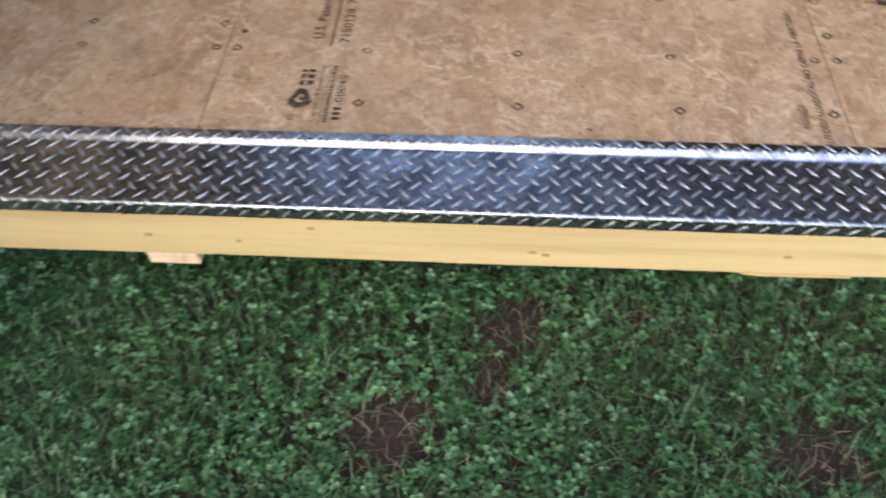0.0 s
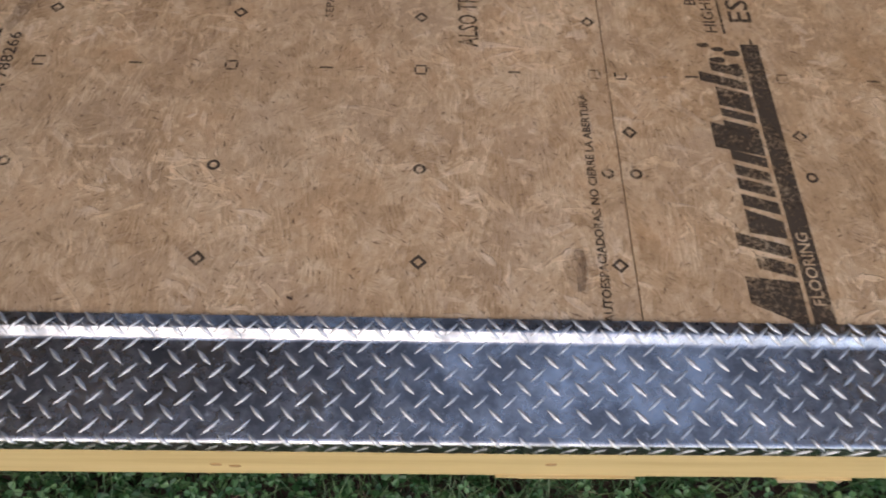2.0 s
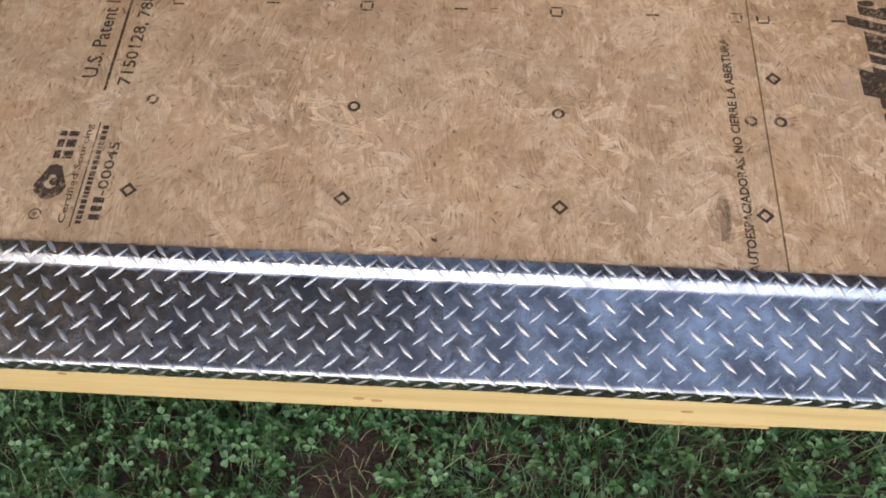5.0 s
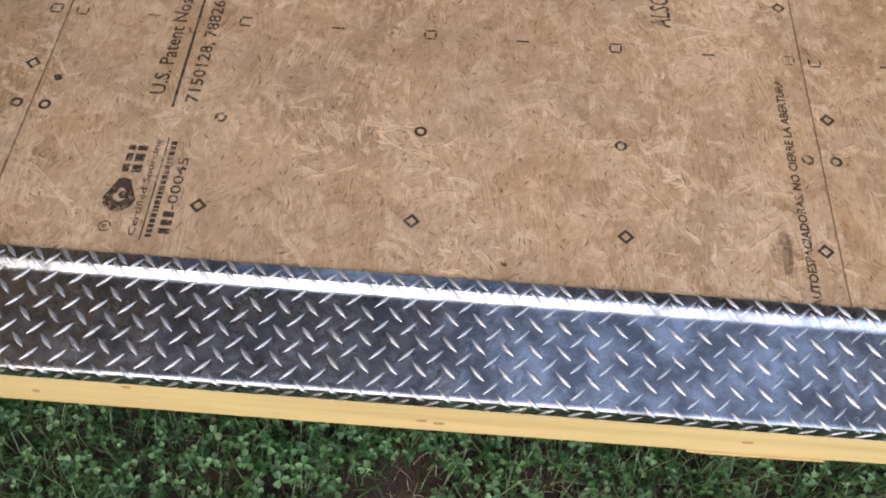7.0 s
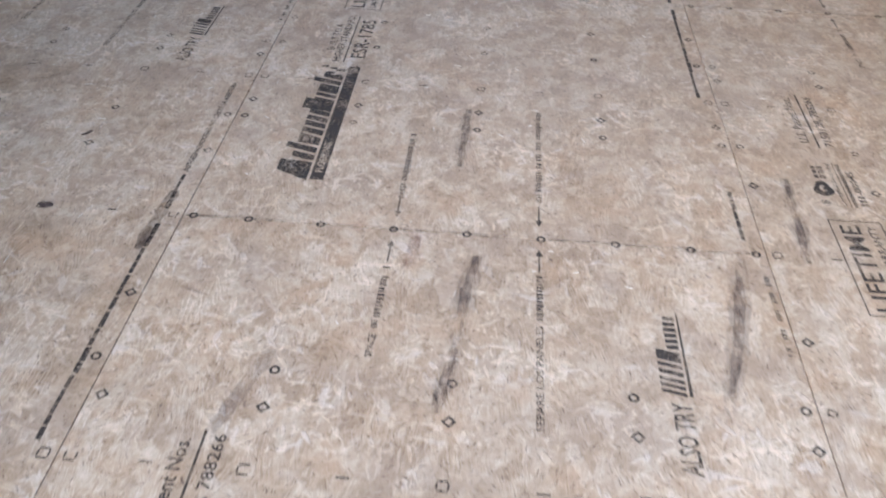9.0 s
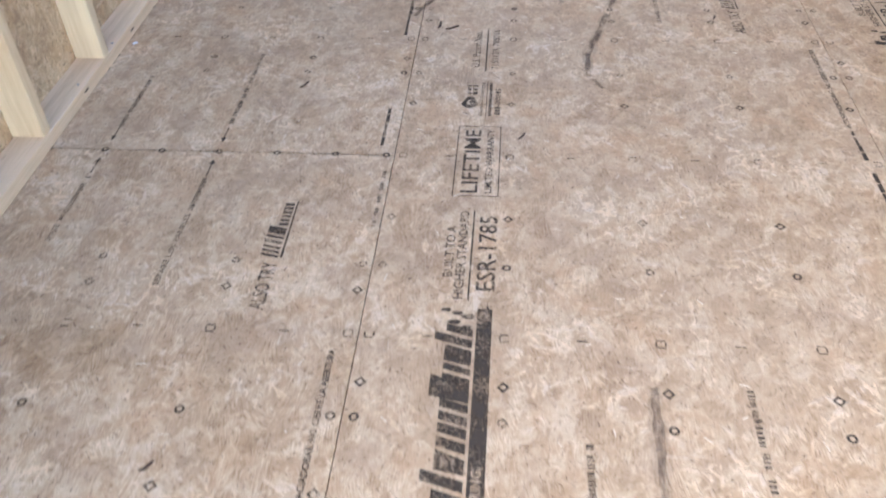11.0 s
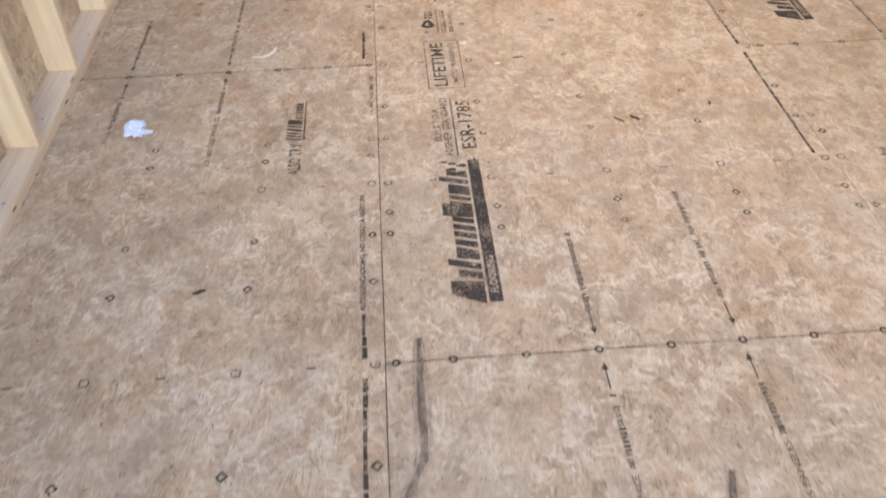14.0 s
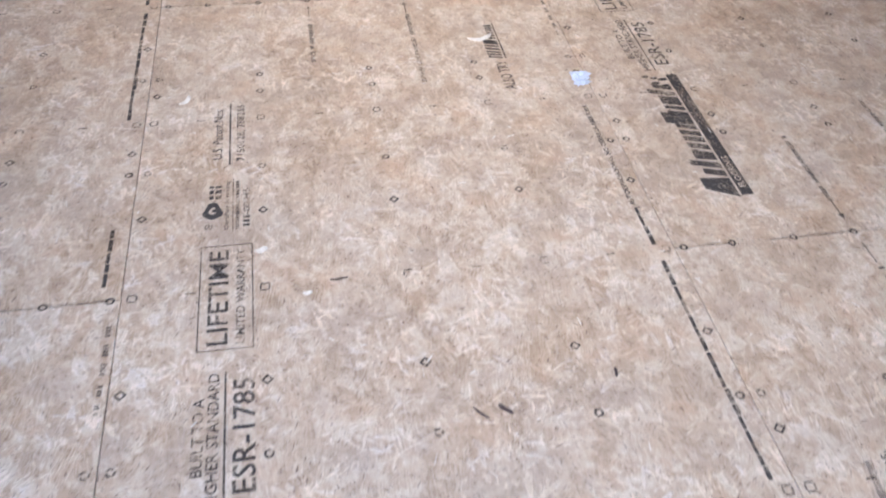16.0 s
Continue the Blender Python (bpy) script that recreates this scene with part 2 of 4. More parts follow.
def worn_aluminium():
    """The lugs' scuffed tops: brighter and duller than the sheet between them."""
    n = Nodes("worn_aluminium")
    p = n.add("NewGeometry").outputs["Position"]
    a, _ = n.noise(p, 420.0, 3.0, 0.7)
    b, _ = n.noise(p, 30.0, 3.0, 0.6)
    n.bump(a, 0.6, 0.0012)
    return n.out(n.mix(b, (0.72, 0.71, 0.7, 1), (0.46, 0.46, 0.47, 1)), n.ramp(a, [(0.35, (0.3, 0.3, 0.3)), (0.65, (0.55, 0.55, 0.55))]), 1.0)


ALU_LUG = worn_aluminium()


def leaf_material(name, a, b, c, through_light=0.35):
    n = Nodes(name)
    r = n.add("NewGeometry").outputs["Random Per Island"]
    p = n.add("NewGeometry").outputs["Position"]
    big, _ = n.noise(p, 4.0, 3.0)
    col = n.ramp(n.math("ADD", n.math("MULTIPLY", r, 0.65), n.math("MULTIPLY", big, 0.35)), [(0.1, a), (0.5, b), (0.9, c)])
    n.put(n.bsdf.inputs["Specular IOR Level"], 0.5)
    n.out(col, 0.42)
    tr = n.add("BsdfTranslucent", {"Color": col})
    mixed = n.add("MixShader", {0: through_light, 1: n.bsdf.outputs[0], 2: tr.outputs[0]})
    n.t.links.new(mixed.outputs[0], n.t.nodes["Material Output"].inputs[0])
    return n.m


CLOVER = leaf_material("clover_leaf", (0.016, 0.06, 0.016), (0.05, 0.14, 0.042), (0.18, 0.31, 0.13), 0.25)
GRASS = leaf_material("grass_blade", (0.02, 0.055, 0.016), (0.055, 0.12, 0.038), (0.19, 0.26, 0.12), 0.25)
STRAW = leaf_material("dry_straw", (0.2, 0.13, 0.07), (0.36, 0.27, 0.16), (0.55, 0.45, 0.3), 0.15)


def soil():
    n = Nodes("soil")
    p = n.add("NewGeometry").outputs["Position"]
    a, _ = n.noise(p, 6.0, 6.0, 0.7)
    b, _ = n.noise(p, 90.0, 4.0, 0.7)
    c, _ = n.noise(p, 0.35, 4.0, 0.6)
    col = n.ramp(n.math("ADD", n.math("MULTIPLY", a, 0.6), n.math("MULTIPLY", b, 0.4)), [(0.3, (0.012, 0.007, 0.005)), (0.52, (0.045, 0.024, 0.017)), (0.75, (0.12, 0.068, 0.048))])
    far = n.ramp(n.math("MULTIPLY", n.add("VectorMath", {0: p}, operation="LENGTH").outputs["Value"], 0.1), [(0.1, (0, 0, 0)), (0.2, (1, 1, 1))])
    col = n.mix(n.math("MULTIPLY", far, n.ramp(c, [(0.3, (0.6, 0.6, 0.6)), (0.6, (1, 1, 1))])), col, (0.05, 0.1, 0.035, 1))
    n.bump(n.math("ADD", a, b), 0.8, 0.01)
    return n.out(col, 0.95)


SOIL = soil()
PAPER = Nodes("white_paper").out((0.66, 0.64, 0.65), 0.7)
PLASTIC = Nodes("clear_film").out((0.5, 0.46, 0.45), 0.4)
SHAVING = lumber("wood_shaving", (0.68, 0.55, 0.39), (0.56, 0.41, 0.26), "y", False)
CHIP = Nodes("dark_chip").out((0.06, 0.032, 0.018), 0.95)
CONCRETE = Nodes("concrete").out((0.16, 0.155, 0.15), 0.9)
NAIL = Nodes("nail_steel").out((0.3, 0.28, 0.26), 0.4, 0.9)
SIDING = osb("outer_board", (0.3, 0.2, 0.11), (0.5, 0.36, 0.21), (0.62, 0.48, 0.3), (0.45, 0.36, 0.26), 0.6, "yz")


# ---- mesh helpers ----
def link(name, bm, material, parent=None):
    me = bpy.data.meshes.new(name)
    bm.to_mesh(me)
    bm.free()
    me.materials.append(material)
    ob = new(name, me)
    ob.parent = parent
    return ob


def part(name, bm, material, parent, label=""):
    return tagged(link(name, bm, material, parent), label)


def again(name, me, parent, m):
    """One more object on the same mesh."""
    ob = new(name, me)
    ob.parent = parent
    ob.matrix_local = m
    return ob


def empty(name, m=None):
    ob = new(name)
    if m is not None:
        ob.matrix_world = m
    return ob


def box(bm, lo, hi, bevel=0.0):
    lo, hi = Vector(lo), Vector(hi)
    r = bmesh.ops.create_cube(bm, size=1.0, matrix=Matrix.Translation((lo + hi) / 2) @ Matrix.Diagonal((*(hi - lo), 1)))
    if bevel:
        es = list({e for v in r["verts"] for e in v.link_edges})
        bmesh.ops.bevel(bm, geom=es, offset=bevel, segments=1, affect='EDGES')
    return bm


def boxes(*spans, bevel=0.0):
    bm = bmesh.new()
    for lo, hi in spans:
        box(bm, lo, hi, bevel)
    return bm


def flat(bm, points, z):
    return bm.faces.new([bm.verts.new((x, y, z)) for x, y in points])


def ring(bm, c, r0, r1, n, z, turn=0.0, broken=0):
    """A printed ring of n sides; every broken-th side is left out."""
    for k in range(n):
        if broken and k % broken == 0:
            continue
        a0, a1 = turn + k * math.tau / n, turn + (k + (0.86 if broken else 1.0)) * math.tau / n
        flat(bm, [(c[0] + r * math.cos(a), c[1] + r * math.sin(a)) for r, a in ((r0, a0), (r1, a0), (r1, a1), (r0, a1))], z)


def letters(bm, text, u_base, u_top, v0, v1, z, bold=0.012):
    """Lettering that reads away along +y, its top towards -x, fitted between the given limits."""
    cu = bpy.data.curves.new("lettering", 'FONT')
    cu.body, cu.size, cu.resolution_u, cu.offset = text, 1.0, 2, bold
    ob = new("lettering", cu)
    dg = bpy.context.evaluated_depsgraph_get()
    me = bpy.data.meshes.new_from_object(ob.evaluated_get(dg))
    bpy.data.objects.remove(ob)
    co = np.empty(len(me.vertices) * 3)
    me.vertices.foreach_get("co", co)
    co = co.reshape(-1, 3)
    lo, hi = co.min(0), co.max(0)
    s = (co - lo) / np.maximum(hi - lo, 1e-6)
    vs = [bm.verts.new((u_base + (u_top - u_base) * b, v0 + (v1 - v0) * a, z)) for a, b, _ in s]
    for p in me.polygons:
        try:
            bm.faces.new([vs[i] for i in p.vertices])
        except ValueError:
            pass
    bpy.data.meshes.remove(me)
    bpy.data.curves.remove(cu)


def rect(bm, u0, u1, v0, v1, z):
    return flat(bm, [(u0, v0), (u1, v0), (u1, v1), (u0, v1)], z)


# ---- ground and the building's shell ----
def ground_z(x, y):
    z = -0.285 + 0.05 * max(-1.0, min(0.8, x + 0.6))
    if abs(x) < 6 and abs(y) < 6:
        z += 0.012 * noise.noise((x * 3, y * 3, 0)) + 0.006 * noise.noise((x * 11, y * 11, 3))
    return z


def ground_sheet():
    """One sheet: a fine grid before the doorway, wider and wider cells out to the horizon."""
    steps = [0.05 * k for k in range(0, 31)]
    s = 0.06
    while steps[-1] < 900:
        s *= 1.35
        steps.append(steps[-1] + s)
    line = [-v for v in reversed(steps[1:])] + steps
    xs = [v - 0.45 for v in line]
    ys = [v - 0.25 for v in line]
    bm = bmesh.new()
    g = [[bm.verts.new((x, y, ground_z(x, y))) for x in xs] for y in ys]
    for j in range(len(ys) - 1):
        for i in range(len(xs) - 1):
            bm.faces.new((g[j][i], g[j][i + 1], g[j + 1][i + 1], g[j + 1][i]))
    for f in bm.faces:
        f.smooth = True
    return tagged(link("ground", bm, SOIL), "dark bare soil under clover and grass", "ground", kind="structure")


ground_sheet()
DOOR_L, DOOR_R, DOOR_H = -1.78, 1.0, 2.1
OUT_L, OUT_R = WALL_X - 0.1, RIGHT_X + 0.1

# dark box below the panels, its colour standing in for underfloor shade
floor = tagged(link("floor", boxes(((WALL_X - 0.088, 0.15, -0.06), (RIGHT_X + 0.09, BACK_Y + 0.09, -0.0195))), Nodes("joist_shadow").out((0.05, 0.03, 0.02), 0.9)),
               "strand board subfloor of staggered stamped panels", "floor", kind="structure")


def outer_wall(name, spans, label, material=OSB_WALL):
    return tagged(link(name, boxes(*spans), material), label, "wall", kind="structure")


wall_left = outer_wall("wall_left", [((OUT_L, 0.0, -0.03), (WALL_X - 0.089, BACK_Y + 0.1, CEIL_Z))], "open stud wall of pale pine with strand board sheathing")
wall_right = outer_wall("wall_right", [((RIGHT_X + 0.089, 0.0, -0.03), (OUT_R, BACK_Y + 0.1, CEIL_Z))], "open stud wall with strand board sheathing")
wall_back = outer_wall("wall_back", [((OUT_L + 0.013, BACK_Y + 0.089, -0.03), (OUT_R - 0.013, BACK_Y + 0.1, CEIL_Z))], "strand board sheathed back wall")
wall_front = outer_wall("wall_front", [((OUT_L + 0.013, 0.012, -0.0), (DOOR_L, 0.1, CEIL_Z)), ((DOOR_R, 0.012, 0.0), (OUT_R - 0.013, 0.1, CEIL_Z)), ((DOOR_L, 0.012, DOOR_H), (DOOR_R, 0.1, CEIL_Z))],
                        "strand board front wall with a wide doorway")
# the unseen roof deck stops short on one side, where the sky shows
GAP_X0, GAP_X1, GAP_Y0, GAP_Y1 = -0.4, 1.3, 0.13, 0.85
# second opening, added to let skylight onto the floor
BAY_X0, BAY_X1, BAY_Y0, BAY_Y1 = -1.75, -0.1, 1.5, 5.6
lo_z, hi_z = CEIL_Z + 0.002, CEIL_Z + 0.02
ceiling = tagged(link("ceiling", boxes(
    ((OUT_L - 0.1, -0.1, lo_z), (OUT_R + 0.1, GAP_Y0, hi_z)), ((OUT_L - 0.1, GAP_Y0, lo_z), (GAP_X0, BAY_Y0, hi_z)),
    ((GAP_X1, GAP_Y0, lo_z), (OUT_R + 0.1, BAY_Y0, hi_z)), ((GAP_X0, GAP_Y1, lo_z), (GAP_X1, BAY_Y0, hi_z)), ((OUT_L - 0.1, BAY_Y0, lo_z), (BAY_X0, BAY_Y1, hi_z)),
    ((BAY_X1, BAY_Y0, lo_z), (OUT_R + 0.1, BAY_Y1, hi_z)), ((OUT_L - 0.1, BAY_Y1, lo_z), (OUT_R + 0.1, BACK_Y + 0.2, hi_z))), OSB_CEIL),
    "unseen strand board roof deck with a gap and an added light bay", "ceiling", kind="structure")

# an unseen door leaf, added open and square to the front, shades the left
door_1 = tagged(link("door_1", boxes(((-0.04, -1.12, 0.0), (0.0, 0.0, 2.05))), OSB_WALL), "unseen strand board door leaf added wide open to shade the left", "door", kind="structure")
door_1.location = (DOOR_L - 0.03, -0.004, 0.02)
for z in (0.15, 1.0, 1.85):
    part("batten", boxes(((0.0005, -1.1, z - 0.045), (0.02, -0.02, z + 0.045)), bevel=0.002), PINE_Y, door_1)

# framing of the left wall: sole plate and studs at 16 inches
part("bottom_plate", boxes(((WALL_X - 0.0885, 0.1, 0.0005), (WALL_X, BACK_Y + 0.088, 0.0385)), bevel=0.002), PINE_Y, wall_left, "pale pine sole plate nailed to the floor")
part("top_plate", boxes(((WALL_X - 0.0885, 0.1, CEIL_Z - 0.038), (WALL_X, BACK_Y + 0.088, CEIL_Z)), bevel=0.002), PINE_Y, wall_left)
stud_bm = boxes(((-0.0885, 0.0, 0.0), (0.0, 0.038, CEIL_Z - 0.0775)), bevel=0.002)
stud = part("stud", stud_bm, PINE_Z, wall_left)
stud.location = (WALL_X, 2.836, 0.039)
for k in range(-6, 11):
    y = 2.836 + 0.4064 * k
    if k and 0.15 < y < BACK_Y:
        again("stud", stud.data, wall_left, pose(WALL_X - 0.0005 * (k % 3), y, 0.039, 0, 0, 0))
again("stud", stud.data, wall_left, pose(WALL_X - 0.004, 3.2815, 0.039))
for k, (y, dx) in enumerate(((2.69, 0.02), (2.93, 0.012), (3.46, 0.03), (3.78, 0.016), (4.22, 0.02), (4.30, 0.055), (4.6, 0.03), (5.1, 0.02))):
    bm = bmesh.new()
    bmesh.ops.create_cone(bm, cap_ends=True, segments=8, radius1=0.004, radius2=0.0035, depth=0.002, matrix=Matrix.Translation((WALL_X - dx, y, 0.0394)))
    part("nail_head", bm, NAIL, wall_left)
for y, z in ((2.69, 0.022), (3.055, 0.02), (3.39, 0.018), (4.22, 0.021), (4.72, 0.02)):
    bm = boxes(((WALL_X - 0.001, y - 0.012, z - 0.0025), (WALL_X + 0.0008, y + 0.012, z + 0.0025)))
    part("edge_mark", bm, CHIP, wall_left)
for y, z in ((2.838, 0.62), (2.838, 0.45), (3.243, 0.52), (4.054, 0.55), (4.46, 0.35)):
    bm = bmesh.new()
    bmesh.ops.create_cone(bm, cap_ends=True, segments=8, radius1=0.005, radius2=0.005, depth=0.002, matrix=Matrix.Translation((WALL_X - 0.03, y - 0.0015, z)) @ Matrix.Rotation(radians(90), 4, 'X'))
    part("knot", bm, KNOT, wall_left)

# framing of the right wall, the same
part("bottom_plate", boxes(((RIGHT_X, 0.1, 0.0005), (RIGHT_X + 0.0885, BACK_Y + 0.088, 0.0385)), bevel=0.002), PINE_Y, wall_right)
for k in range(-6, 11):
    y = 2.836 + 0.4064 * k
    if 0.15 < y < BACK_Y:
        again("stud", stud.data, wall_right, pose(RIGHT_X + 0.0885, y, 0.039))


# ---- rim board, supports and treadplate at the doorway ----
def rim_board():
    """A sawn plank on edge, its lower edge a little waney."""
    bm = bmesh.new()
    rng = random.Random(4)
    x, rows = OUT_L, []
    while x < OUT_R:
        low = -0.1765 + 0.0022 * noise.noise((x * 2.2, 0, 5)) + 0.0012 * noise.noise((x * 40, 1, 5))
        if -0.2 < x < 0.03 or 0.19 < x < 0.33:
            low -= 0.0004 + 0.0016 * rng.random()
        rows.append((x, low))
        x += 0.012
    prev = None
    for x, low in rows:
        prof = [(0.0, -0.031), (0.0, low + 0.002), (0.002, low), (0.0385, low), (0.0385, -0.031)]
        cur = [bm.verts.new((x, y, z)) for y, z in prof]
        if prev:
            for i in range(5):
                j = (i + 1) % 5
                bm.faces.new((prev[i], prev[j], cur[j], cur[i]))
        else:
            bm.faces.new(cur)
        prev = cur
    bm.faces.new(list(reversed(prev)))
    bmesh.ops.recalc_face_normals(bm, faces=bm.faces)
    return bm


rim = tagged(link("rim_board", rim_board(), PINE_X), "yellow pine rim board on edge below the treadplate", "board", kind="structure")
for x, z, w in ((-1.289, -0.122, 0.012), (-1.12, -0.132, 0.008), (-0.575, -0.137, 0.012), (-0.55, -0.143, 0.012), (-0.118, -0.126, 0.012), (0.235, -0.07, 0.008), (-0.98, -0.09, 0.01), (0.52, -0.11, 0.009)):
    bm = bmesh.new()
    bmesh.ops.create_cone(bm, cap_ends=True, segments=10, radius1=0.0042, radius2=0.004, depth=0.0014, matrix=Matrix.Translation((x, -0.0006, z)) @ Matrix.Diagonal((w / 0.006, 1, 1, 1)) @ Matrix.Rotation(radians(90), 4, 'X'))
    part("knot", bm, KNOT, rim)
for x, w, d, drop in ((-0.09, 0.2, 0.003, 0.004), (0.27, 0.11, 0.006, 0.004)):
    bm = bmesh.new()
    z0 = -0.1755
    a = [(x - w / 2, z0), (x - w * 0.3, z0 - drop), (x + w * 0.1, z0 - drop * 0.7), (x + w / 2, z0 - 0.001), (x + w * 0.45, z0 + 0.003), (x - w * 0.45, z0 + 0.004)]
    f = [bm.verts.new((u, -0.0035, z)) for u, z in a]
    b = [bm.verts.new((u, 0.004, z)) for u, z in a]
    bm.faces.new(f)
    bm.faces.new(list(reversed(b)))
    for i in range(6):
        bm.faces.new((f[i], b[i], b[(i + 1) % 6], f[(i + 1) % 6]))
    bmesh.ops.recalc_face_normals(bm, faces=bm.faces)
    part("splinter", bm, PINE_X, rim)


def support(x):
    bm = boxes(((-0.05, 0.002, -0.211), (0.05, 0.5, -0.181)), bevel=0.003)
    ob = tagged(link("support_block", bm, PINE_Y), "pale wooden block end under the rim board", "support block", "blocks under the floor")
    ob.location = (x, 0, 0)
    pier = tagged(link("pier", boxes(((-0.1, 0.12, -0.4), (0.1, 0.4, -0.2115)), bevel=0.004), CONCRETE), "grey concrete pier under the wooden block", "pier", "piers under the floor")
    pier.location = (x, 0, 0)
    return ob


support(-1.262)
support(0.275)
support(-2.1)

# profile of the bent sheet, from the floor outwards, and its run length
FOLD = [(0.1555, 0.0035), (0.139, 0.0035), (0.1362, 0.0028), (0.1335, 0.0008), (0.128, -0.0050), (0.1258, -0.0067), (0.1225, -0.0078),
        (-0.004, -0.0241), (-0.0068, -0.0250), (-0.0085, -0.0267), (-0.0095, -0.0295), (-0.0095, -0.055)]
FACE_0, FACE_1 = 6, 7    # the flat tread lies between these two bends
RUN = [0.0]
for (ya, za), (yb, zb) in zip(FOLD, FOLD[1:]):
    RUN.append(RUN[-1] + math.hypot(yb - ya, zb - za))


def on_fold(s):
    """Place and outward direction at run length s along the bent sheet."""
    s = max(0.0, min(RUN[-1], s))
    k = max(i for i in range(len(RUN) - 1) if RUN[i] <= s + 1e-9)
    (ya, za), (yb, zb) = FOLD[k], FOLD[k + 1]
    d = RUN[k + 1] - RUN[k]
    f = (s - RUN[k]) / d
    ty, tz = (yb - ya) / d, (zb - za) / d
    ny, nz = tz, -ty
    return ya + f * (yb - ya), za + f * (zb - za), ny, nz


def treadplate():
    x0, x1 = DOOR_L + 0.003, DOOR_R - 0.003
    bm = bmesh.new()
    n = 80
    ss = []
    for a, b in zip(RUN, RUN[1:]):
        ss += [a + 0.0006, a + (b - a) * 0.5, b - 0.0006]
    grid = []
    for i in range(n + 1):
        x = x0 + (x1 - x0) * i / n
        w = 0.0007 * noise.noise((x * 2.5, 0, 9)) + 0.0004 * noise.noise((x * 9, 0, 2))
        row = []
        for s in ss:
            y, z, ny, nz = on_fold(s)
            row.append((bm.verts.new((x, y + ny * w, z + nz * w)), bm.verts.new((x, y - ny * 0.002, z - nz * 0.002))))
        grid.append(row)
    for a, b in zip(grid, grid[1:]):
        for j in range(len(ss) - 1):
            for k in (0, 1):
                bm.faces.new((a[j][k], a[j + 1][k], b[j + 1][k], b[j][k]))
        for j in (0, len(ss) - 1):
            bm.faces.new((a[j][0], a[j][1], b[j][1], b[j][0]))
    for row in (grid[0], grid[-1]):
        for j in range(len(ss) - 1):
            bm.faces.new((row[j][0], row[j + 1][0], row[j + 1][1], row[j][1]))
    bmesh.ops.recalc_face_normals(bm, faces=bm.faces)
    return bm


def lug_shape(half, wide, high):
    """Outline points and faces of one pointed, faceted lug lying along x."""
    pts, faces, m = [], [], 8
    for i in range(m + 1):
        f = -1 + 2 * i / m
        w = wide * (1 - abs(f) ** 1.7) + 0.00015
        up = high * (1 - abs(f) ** 2.4)
        for side, lift in ((-1, -0.1), (-0.72, 0.62), (0.0, 1.0), (0.72, 0.62), (1, -0.1)):
            pts.append((f * half, side * w, up * lift + 0.00005 * (lift > 0)))
    for i in range(m):
        for j in range(4):
            q = i * 5 + j
            faces.append((q, q + 5, q + 6, q + 1))
    return pts, faces


LUG = {True: (0.0150, 0.0025, 0.0016, radians(43)), False: (0.0145, 0.0034, 0.0022, radians(134))}
LUG_PITCH, LUG_ROWS = 0.0378, 0.0362
OWN_X0, OWN_X1 = -1.12, 0.36     # the stretch that is walked past nearest


def lug_places():
    """Run length, place across and lie of every lug, row by row."""
    s0 = RUN[FACE_0] + 0.0042
    x0, x1 = DOOR_L + 0.02, DOOR_R - 0.02
    for r in range(-3, 14):
        s = {-3: 0.0075, -2: 0.0165}.get(r, s0 + r * LUG_ROWS / 2)
        if s < 0.004 or s > RUN[-1] - 0.011:
            continue
        slash = r % 2 == 0
        off = -0.902 if slash else -0.902 + LUG_PITCH * 0.49
        for k in range(int((x0 - off) / LUG_PITCH), int((x1 - off) / LUG_PITCH)):
            if x0 < off + k * LUG_PITCH < x1:
                yield s, off + k * LUG_PITCH, slash


def bent_lugs(places):
    """The lugs at the sheet's ends and over its bends, following the fold."""
    verts, faces = [], []
    for s, cx, slash in places:
        half, wide, high, ang = LUG[slash]
        pts, fs = lug_shape(half, wide, high)
        ca, sa, base = math.cos(ang), math.sin(ang), len(verts)
        for a, b, lift in pts:
            y, z, ny, nz = on_fold(s - (a * sa + b * ca))
            verts.append((cx + a * ca - b * sa, y + ny * lift, z + nz * lift))
        faces += [tuple(base + i for i in f) for f in fs]
    me = bpy.data.meshes.new("tread_pattern")
    me.from_pydata(verts, [], faces)
    me.materials.append(ALU_LUG)
    return me


plate = tagged(link("threshold_plate", treadplate(), ALU), "bent aluminium diamond treadplate over the doorway's sill", "threshold")
lug_mesh = {}
for slash, (half, wide, high, ang) in LUG.items():
    pts, fs = lug_shape(half, wide, high)
    lug_mesh[slash] = bpy.data.meshes.new("lug")
    lug_mesh[slash].from_pydata(pts, [], fs)
    lug_mesh[slash].materials.append(ALU_LUG)
rest = []
for s, cx, slash in lug_places():
    if OWN_X0 < cx < OWN_X1 and RUN[FACE_0] + 0.011 < s < RUN[FACE_1] - 0.011:
        y, z, ny, nz = on_fold(s)
        again("lug", lug_mesh[slash], plate, Matrix.Translation((cx, y, z)) @ Matrix.Rotation(math.atan2(-ny, nz), 4, 'X') @ Matrix.Rotation(LUG[slash][3], 4, 'Z'))
    else:
        rest.append((s, cx, slash))
tagged(new("tread_pattern", bent_lugs(rest)), "raised shiny diamond lugs", kind="stuff").parent = plate
# ledger that carries the plate
tagged(link("trim", boxes(((DOOR_L, 0.039, -0.12), (DOOR_R, 0.14, -0.0305))), PINE_Y), "pine sill below the treadplate", "sill", kind="structure")


# ---- plants before the doorway ----
BARE = [(-0.82, -0.31, 0.1), (-0.61, -0.09, 0.07), (-0.65, -0.2, 0.06), (-0.10, -0.34, 0.09), (-0.60, -0.06, 0.06), (-0.36, -0.05, 0.03)]
GRASSY = [(-0.33, -0.16, 0.24), (-0.1, -0.1, 0.18)]


